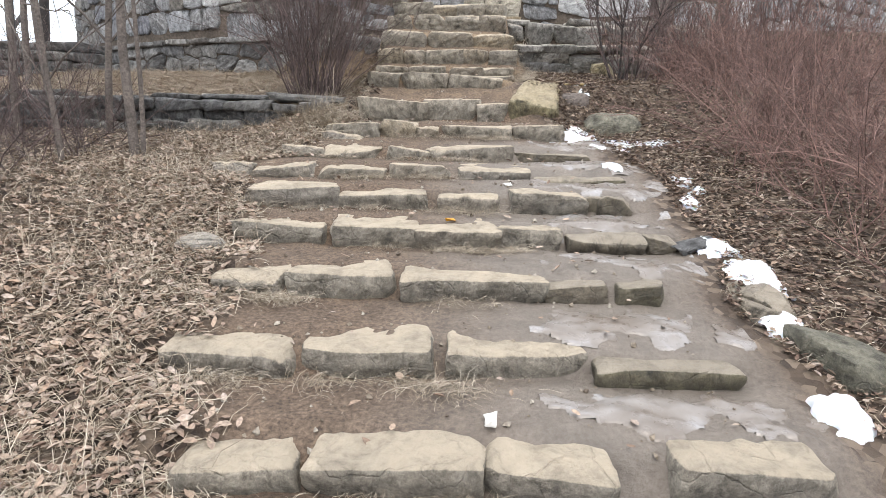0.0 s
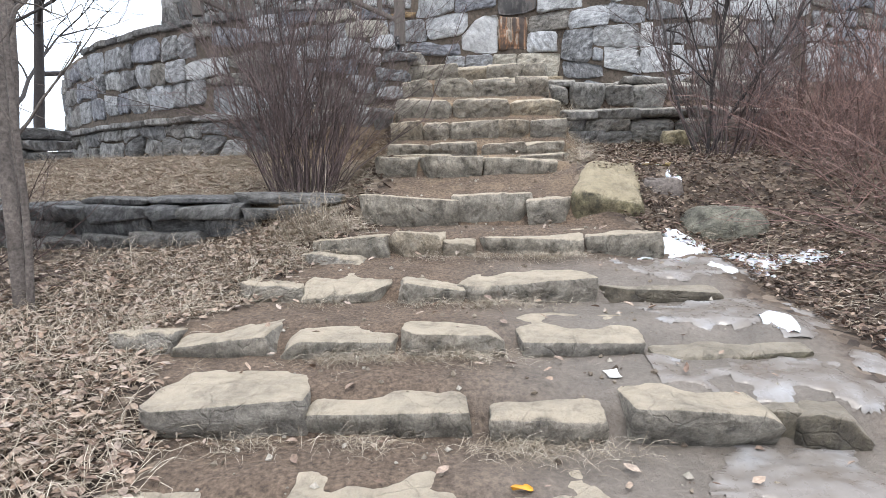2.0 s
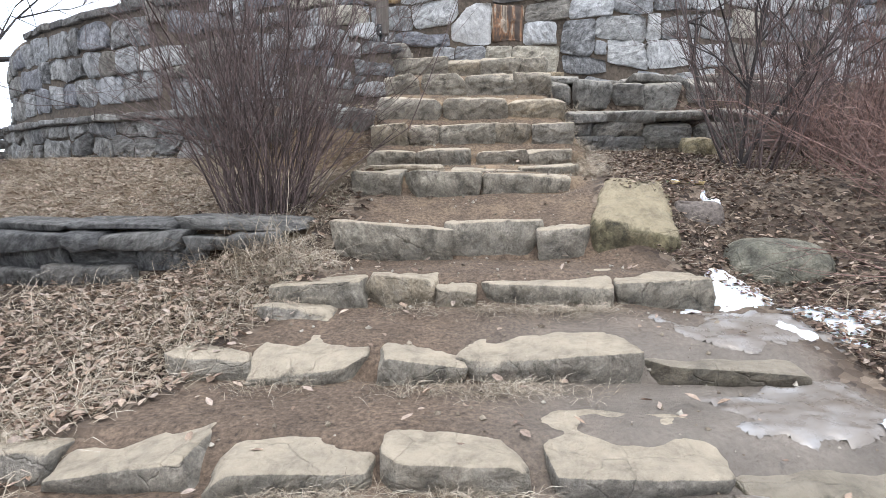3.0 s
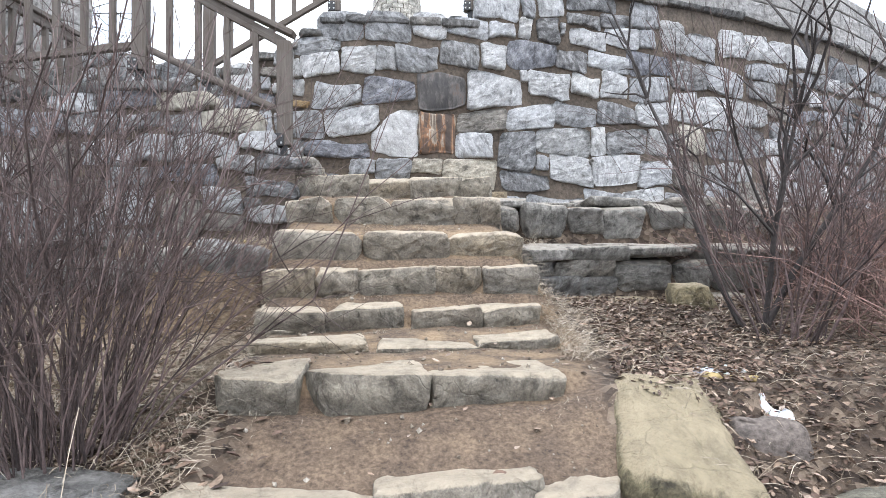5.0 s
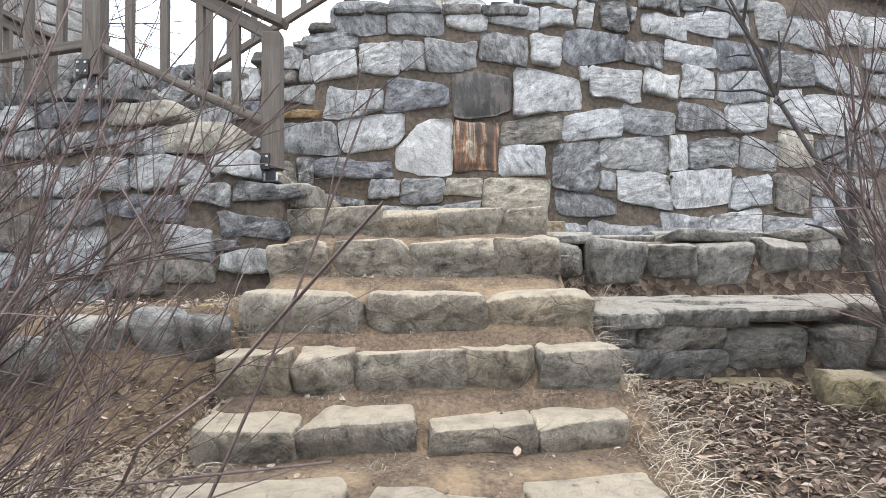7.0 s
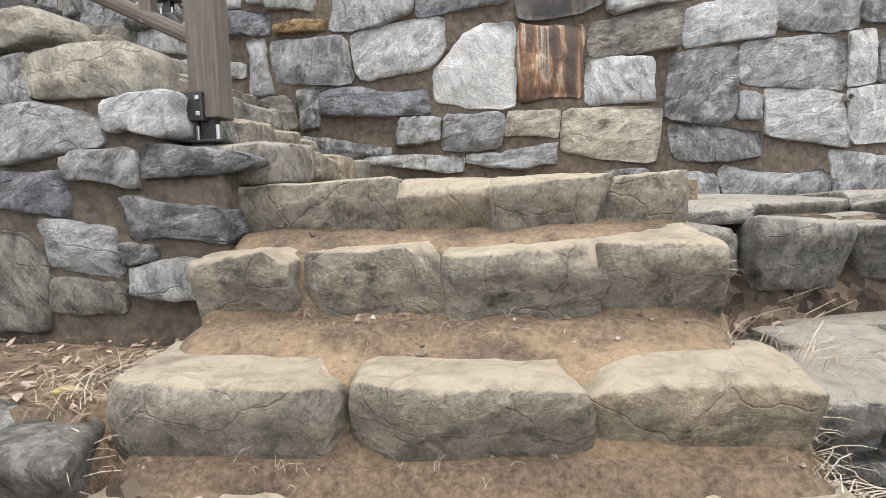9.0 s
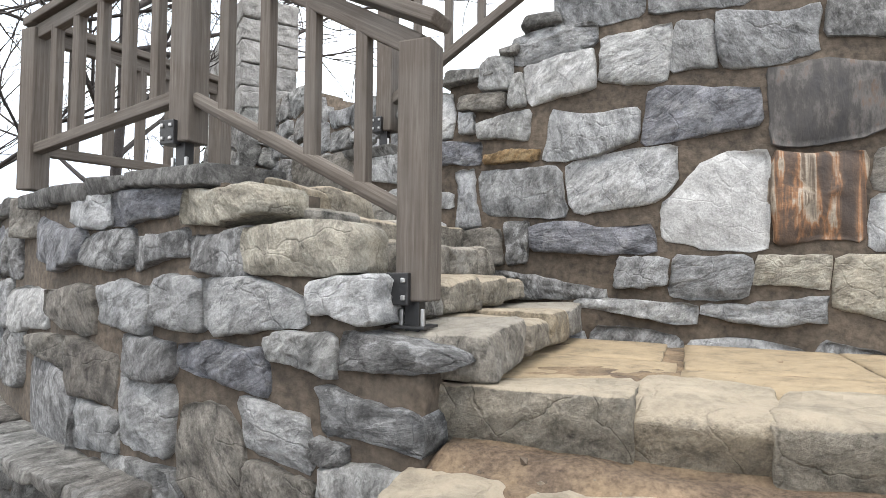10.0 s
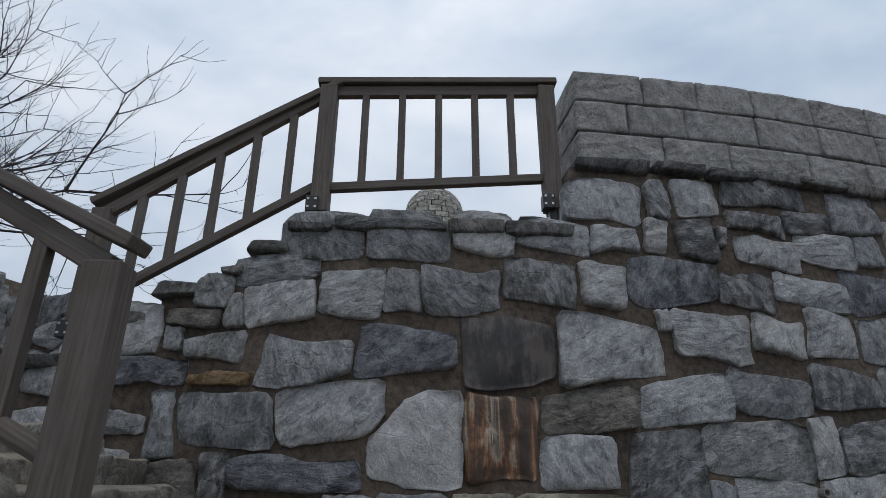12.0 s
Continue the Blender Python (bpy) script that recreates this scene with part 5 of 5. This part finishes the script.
def bank_spots(n, rng):
    y = rng.uniform(6.0, 7.05, n)
    return -0.82 - np.abs(rng.normal(0.1, 0.28, n)), y


rng = np.random.default_rng(71)
for label, count, where, size, mat in (("pale dry leaf litter over the slope", 15000, slope_left, 0.037, leaf_mat), ("dark damp leaf litter under the brush", 14000, slope_right, 0.03, dark_leaf_mat), ("brown leaf litter mixed under the brush", 5000, slope_right, 0.028, leaf_mat), ("dry leaves caught round the shrub", 700, round_shrub, 0.05, dark_leaf_mat), ("few dry leaves on the treads", 260, on_treads, 0.035, leaf_mat), ("dry leaves on the dirt shelf", 250, shelf_spots, 0.03, leaf_mat), ("pale leaf litter over the terrace", 7000, terrace_spots, 0.03, leaf_mat), ("dry leaves on the ledge", 200, ledge_spots, 0.035, leaf_mat), ("dry leaves on the bank below the shelf", 1300, bank_spots, 0.035, leaf_mat)):
    tagged(new("leaf_litter", leaves(count, where, size, rng).mesh("leaf_litter", mat, False)), label, "leaves", kind="stuff")


def straw(spots, length, lift, rng, thin=0.0013):
    """Dry grass blades, most of them lying."""
    heap = Heap()
    thin = thin if length > 0.085 else thin * 0.55
    x, y = spots
    z = surface(x, y)
    for a, b, c in zip(x, y, z):
        n = length * rng.uniform(0.4, 1.5)
        az = rng.uniform(0, 2 * math.pi)
        d = Vector((math.cos(az), math.sin(az) - 0.35, 0)).normalized()
        up = abs(rng.normal(0, lift))
        c += rng.uniform(0, 0.016)
        p = [Vector((a, b, c - 0.004)), Vector((a, b, c + n * 0.32 * up + 0.006)) + d * n * 0.4, Vector((a, b, c + n * 0.42 * up + 0.004)) + d * n * 0.75 + Vector((rng.normal(0, 0.1) * n, 0, 0)), Vector((a, b, c + n * 0.3 * up - 0.002)) + d * n]
        side = Vector((-d.y, d.x, 0.4)).normalized() * thin
        verts = [q + side * k for q, k in zip(p[:3], (1, 1, 0.7))] + [q - side * k for q, k in zip(p[:3], (1, 1, 0.7))] + [p[3]]
        heap.add(verts, [(0, 1, 4, 3), (1, 2, 5, 4), (2, 6, 5)])
    return heap


def step_feet(n, rng, first, last, lo=-1.0, hi=0.5):
    """Spots along the foot of the steps, in clumps."""
    k = rng.integers(first, last, n)
    c = rng.integers(0, 5, n)
    sy = np.array(STEP_Y)[k]
    clump = np.sin(k * 12.9 + c * 4.7) * 43.7
    clump = lo + (hi - lo) * (clump - np.floor(clump))
    return clump + rng.normal(0, 0.085, n), sy - 0.03 - np.abs(rng.normal(0, 0.05, n))


def stair_side(n, rng, side):
    y = rng.uniform(3.8 if side < 0 else 6.0, 7.5, n)
    edge = np.interp(y, STEP_Y, LEFT if side < 0 else RIGHT)
    return edge + side * np.abs(rng.normal(0.03, 0.13, n)), y


def tuft(n, x, y, r, rng):
    return x + rng.normal(0, r, n), y + rng.normal(0, r, n)


rng = np.random.default_rng(83)
for label, spots, length, lift in (("dry straw tufts at the foot of the steps", step_feet(6500, rng, 0, 8, -1.1, 0.4), 0.075, 0.45), ("dry straw under the upper steps", step_feet(600, rng, 9, 15, -0.85, 0.7), 0.05, 0.3), ("pale dry grass over the terrace", terrace_spots(16000, rng), 0.13, 0.5), ("straw lying in the leaf litter", slope_left(15000, rng), 0.12, 0.8), ("dry grass along the edge of the steps", stair_side(2200, rng, -1), 0.1, 0.5), ("dry grass along the edge of the steps", stair_side(1100, rng, 1), 0.1, 0.5), ("hanging tuft of dry grass beside the top step", tuft(240, 0.8, 7.52, 0.06, rng), 0.16, 0.9), ("dry grass tuft by the low wall", tuft(500, -1.0, 4.95, 0.12, rng), 0.2, 1.1), ("dry grass on the ledge", ledge_spots(900, rng), 0.08, 0.4), ("pine straw on the dirt shelf", shelf_spots(350, rng), 0.06, 0.4), ("straw on the bank below the shelf", bank_spots(1600, rng), 0.1, 0.6), ("twigs and straw under the brush", slope_right(2500, rng), 0.12, 0.5)):
    tagged(new("dry_grass", straw(spots, length, lift, rng).mesh("dry_grass", straw_mat, False)), label, "grass", kind="stuff")

# pebbles and crumbs of soil on the treads, fallen twigs
rng = np.random.default_rng(91)
pebbles = Heap()
px, py = rng.uniform(-0.8, 1.0, 1500), rng.uniform(1.4, 7.7, 1500)
for a, b, c in zip(px, py, surface(px, py)):
    s = 0.004 + 0.012 * rng.random() ** 3
    q = [Vector(k) * s * rng.uniform(0.6, 1.3) for k in ((1, 0, 0), (0, 1, 0), (-1, 0, 0), (0, -1, 0), (0, 0, 0.8), (0, 0, -0.8))]
    pebbles.add(placed(q, pose(a, b, c + s * 0.3, rng.uniform(0, 90), 0, rng.uniform(0, 360))), [(0, 1, 4), (1, 2, 4), (2, 3, 4), (3, 0, 4), (1, 0, 5), (2, 1, 5), (3, 2, 5), (0, 3, 5)])
tagged(new("pebbles", pebbles.mesh("pebbles", litter_material("pebble", (0.12, 0.09, 0.065), (0.3, 0.25, 0.19), (0.2, 0.16, 0.12), (0.42, 0.38, 0.32)), False)), "small stones and crumbs of soil on the treads", "gravel", kind="stuff")

# litter left by walkers
for name, label, x, y, size, mat in (("paper_scrap", "crumpled white paper scrap on a tread", 0.22, 1.58, (0.03, 0.06, 0.018), paper), ("wrapper", "small orange wrapper on a tread", 0.08, 3.02, (0.045, 0.02, 0.014), wrapper), ("paper_scrap", "white paper scrap lying on mud", 0.41, 3.5, (0.05, 0.055, 0.012), paper), ("large_leaf", "large yellow fallen leaf", 1.14, 5.75, (0.1, 0.05, 0.012), yellow_leaf), ("large_leaf", "large yellow fallen leaf", 1.24, 5.72, (0.04, 0.07, 0.012), yellow_leaf), ("large_leaf", "pale curled fallen leaf on the shelf", -0.95, 7.25, (0.05, 0.03, 0.012), yellow_leaf)):
    v, f = boulder(*size, 0.005, 0.006, 0.012, rng, 5, 30)
    ob = tagged(new(name, mesh_of(name, v, f, mat)), label, "leaf" if "leaf" in name else "litter")
    ob.location = (x, y, float(surface(np.array([x]), np.array([y]))[0]) + size[2] / 2 + 0.003)


# a small drain mouth in the tall wall
drain = bmesh.new()
bmesh.ops.create_cone(drain, cap_ends=False, segments=20, radius1=0.02, radius2=0.02, depth=0.08)
bmesh.ops.solidify(drain, geom=drain.faces[:], thickness=0.005)
drain_me = bpy.data.meshes.new("drain_pipe")
drain.to_mesh(drain_me)
drain.free()
drain_me.materials.append(plain("grey_plastic", (0.3, 0.29, 0.27), 0.5, 60, 0.15, 0.1))
drain_pipe = tagged(new("drain_pipe", drain_me), "small grey drain pipe mouth in the stone wall", "pipe")
drain_pipe.matrix_world = pose(1.97, 9.33, 3.18, 90, 0, 8)


# ---- shrubs, thickets and trees ----
def cane(heap, start, d, length, radius, rng, bend=0.25, sides=3, parts=5, droop=0.0):
    """One bent stem. Returns its points."""
    p, way = Vector(start), Vector(d).normalized()
    path = [p.copy()]
    for i in range(parts):
        way = (way + Vector(rng.normal(0, bend * 0.35, 3)) + Vector((0, 0, 0.06 - droop * (i / parts)))).normalized()
        p = p + way * length / parts
        path.append(p.copy())
    v, f = tube(path, np.linspace(radius, radius * 0.35, parts + 1), sides)
    heap.add(v, f)
    return path


def shrub(name, label, x, y, count, base_r, tall, spread, radius, mat, rng, twigs=3, droop=0.0, bend=0.25, lean=(0, 0)):
    z = level(x, y)
    ob = thing(name, label, "shrub", at=(x, y, z))
    stems, fine = Heap(), Heap()
    for _ in range(count):
        a, r = rng.uniform(0, 2 * math.pi), base_r * math.sqrt(rng.random())
        out = spread * (0.25 + 0.75 * r / base_r) * rng.uniform(0.5, 1.2)
        d = Vector((math.cos(a) * out + lean[0], math.sin(a) * out + lean[1], 1))
        sx, sy = x + math.cos(a) * r, y + math.sin(a) * r
        path = cane(stems, (sx, sy, level(sx, sy) - 0.03), d, tall * rng.uniform(0.55, 1.1), radius * rng.uniform(0.6, 1.3), rng, bend, 4, 6, droop)
        for _ in range(twigs):
            i = int(rng.integers(2, 6))
            w = (path[i] - path[i - 1]).normalized() + Vector(rng.normal(0, 0.45, 3))
            tw = cane(fine, path[i], w, tall * rng.uniform(0.12, 0.32), radius * 0.42, rng, 0.5, 3, 3, droop)
            if rng.random() < 0.6:
                cane(fine, tw[2], w + Vector(rng.normal(0, 0.6, 3)), tall * rng.uniform(0.06, 0.16), radius * 0.3, rng, 0.5, 3, 2)
    part("stem_clump", stems.mesh("stem_clump", mat), ob)
    part("twig_crown", fine.mesh("twig_crown", mat), ob)
    return ob


rng = np.random.default_rng(97)
shrub("shrub", "dense bare shrub with many upright brown stems", -1.22, 5.62, 150, 0.2, 1.7, 0.52, 0.0048, stem_bark, rng, 9, bend=0.5)
shrub("shrub", "open bare shrub with dark branching stems", 1.82, 6.3, 26, 0.16, 1.8, 0.6, 0.006, stem_bark, rng, 16, bend=0.5)
shrub("shrub", "bare shrub with one thick dark leaning stem", 1.74, 6.4, 3, 0.05, 2.3, 0.22, 0.024, dark_bark, rng, 14, bend=0.45)
shrub("shrub", "tall bare shrub against the wall", 2.6, 6.9, 26, 0.25, 1.5, 0.4, 0.007, stem_bark, rng, 6, bend=0.4)
shrub("shrub", "tall bare shrub against the wall", 3.4, 6.6, 40, 0.3, 1.8, 0.45, 0.007, stem_bark, rng, 6, bend=0.4)


def thicket(label, count, where, tall, mat, rng, droop, radius, twigs):
    heap = Heap()
    x, y = where(count, rng)
    for a, b in zip(x, y):
        c = level(a, b)
        d = Vector((rng.normal(0, 0.55), rng.normal(0, 0.55), rng.uniform(0.5, 1.1)))
        path = cane(heap, (a, b, c - 0.02), d, tall * rng.uniform(0.5, 1.2), radius * rng.uniform(0.6, 1.3), rng, 0.45, 3, 5, droop)
        for _ in range(twigs):
            i = int(rng.integers(1, 5))
            w = (path[i] - path[i - 1]).normalized() + Vector(rng.normal(0, 0.6, 3))
            tw = cane(heap, path[i], w, tall * rng.uniform(0.15, 0.4), radius * 0.5, rng, 0.5, 3, 3, droop)
            cane(heap, tw[1], w + Vector(rng.normal(0, 0.7, 3)), tall * rng.uniform(0.1, 0.25), radius * 0.4, rng, 0.5, 3, 2)
    tagged(new("thicket", heap.mesh("thicket", mat)), label, "brush", kind="stuff")


def right_bank(n, rng):
    y = rng.uniform(1.3, 7.2, n)
    return 1.95 + 0.1 * np.abs(y - 4) + np.abs(rng.normal(0, 1.2, n)), y


def left_bank(n, rng):
    y = rng.uniform(2.0, 5.0, n)
    return -2.5 - np.abs(rng.normal(0, 0.9, n)), y


thicket("dense tangle of red-brown bare brush", 1300, right_bank, 1.1, red_twig, rng, 0.32, 0.0036, 6)
thicket("sparse bare brown undergrowth beneath saplings", 280, left_bank, 1.0, stem_bark, rng, 0.1, 0.004, 4)


def sapling(x, y, tall, radius, rng, mat=bark, lean=0.08, limbs=7):
    z = level(x, y)
    ob = thing("sapling", "thin bare sapling with grey bark on the slope", "sapling", "bare saplings", at=(x, y, z))
    trunk, fine = Heap(), Heap()
    path = cane(trunk, (x, y, z - 0.05), (rng.normal(0, lean), rng.normal(0, lean), 1), tall, radius, rng, 0.1, 7, 9)
    part("trunk", trunk.mesh("trunk", mat), ob)
    for _ in range(limbs):
        i = int(rng.integers(2, 9))
        w = (path[i] - path[i - 1]).normalized() * 0.7 + Vector(rng.normal(0, 0.55, 3))
        tw = cane(fine, path[i], w, tall * rng.uniform(0.2, 0.45), radius * 0.35, rng, 0.4, 4, 5)
        for k in (2, 3, 4, 5):
            cane(fine, tw[k], w + Vector(rng.normal(0, 0.6, 3)), tall * rng.uniform(0.08, 0.2), radius * 0.17, rng, 0.4, 3, 3)
    part("branch_crown", fine.mesh("branch_crown", mat), ob)


for x, y, tall, radius in ((-2.17, 4.2, 3.6, 0.036), (-2.1, 4.16, 2.6, 0.018), (-2.75, 4.9, 3.4, 0.03), (-2.5, 3.9, 2.6, 0.02), (-2.95, 3.7, 3.0, 0.022), (-3.3, 4.6, 3.4, 0.03), (-3.7, 5.6, 3.6, 0.03), (-4.3, 6.2, 3.8, 0.035), (-3.1, 3.0, 2.4, 0.018), (-4.8, 7.2, 4.2, 0.04)):
    sapling(x, y, tall, radius, rng)


def tree(x, y, tall, radius, rng, lean=(0, 0), mat=dark_bark):
    """A bare tree: a tapered trunk, limbs, and branches that fork down to fine twigs."""
    z = level(x, y)
    ob = thing("bare_tree", "leafless winter tree with dark spreading branches", "tree", "bare trees", at=(x, y, z))
    trunk, limbs = Heap(), Heap()

    def grow(start, d, length, r, depth):
        path = cane(limbs, start, d, length, r, rng, 0.28, 5 if depth < 2 else 3, 5, 0.02)
        if depth == 4:
            return
        for i in (2, 3, 4, 5, 5):
            if depth < 3 or rng.random() < 0.75:
                w = (path[i] - path[i - 1]).normalized() + Vector(rng.normal(0, 0.5, 3)) + Vector((0, 0, 0.05))
                grow(path[i], w, length * rng.uniform(0.45, 0.68), r * 0.5, depth + 1)
    path = cane(trunk, (x, y, z - 0.2), (*lean, 1), tall * 0.6, radius, rng, 0.08, 9, 8)
    for i in range(3, 9):
        for _ in range(2 if i > 5 else 1):
            a = rng.uniform(0, 2 * math.pi)
            grow(path[i], (math.cos(a), math.sin(a), rng.uniform(0.15, 0.9)), tall * rng.uniform(0.22, 0.34), radius * 0.45, 1)
    part("trunk", trunk.mesh("trunk", mat), ob)
    part("branch_crown", limbs.mesh("branch_crown", mat), ob)


rng = np.random.default_rng(113)
tree(-8.7, 12.9, 12.0, 0.12, rng, (0.03, -0.02))
tree(-7.6, 9.6, 9.5, 0.085, rng, (0.08, 0.02))
tree(-10.5, 14.5, 13.0, 0.13, rng)
tree(-9.5, 8.0, 9.0, 0.08, rng)
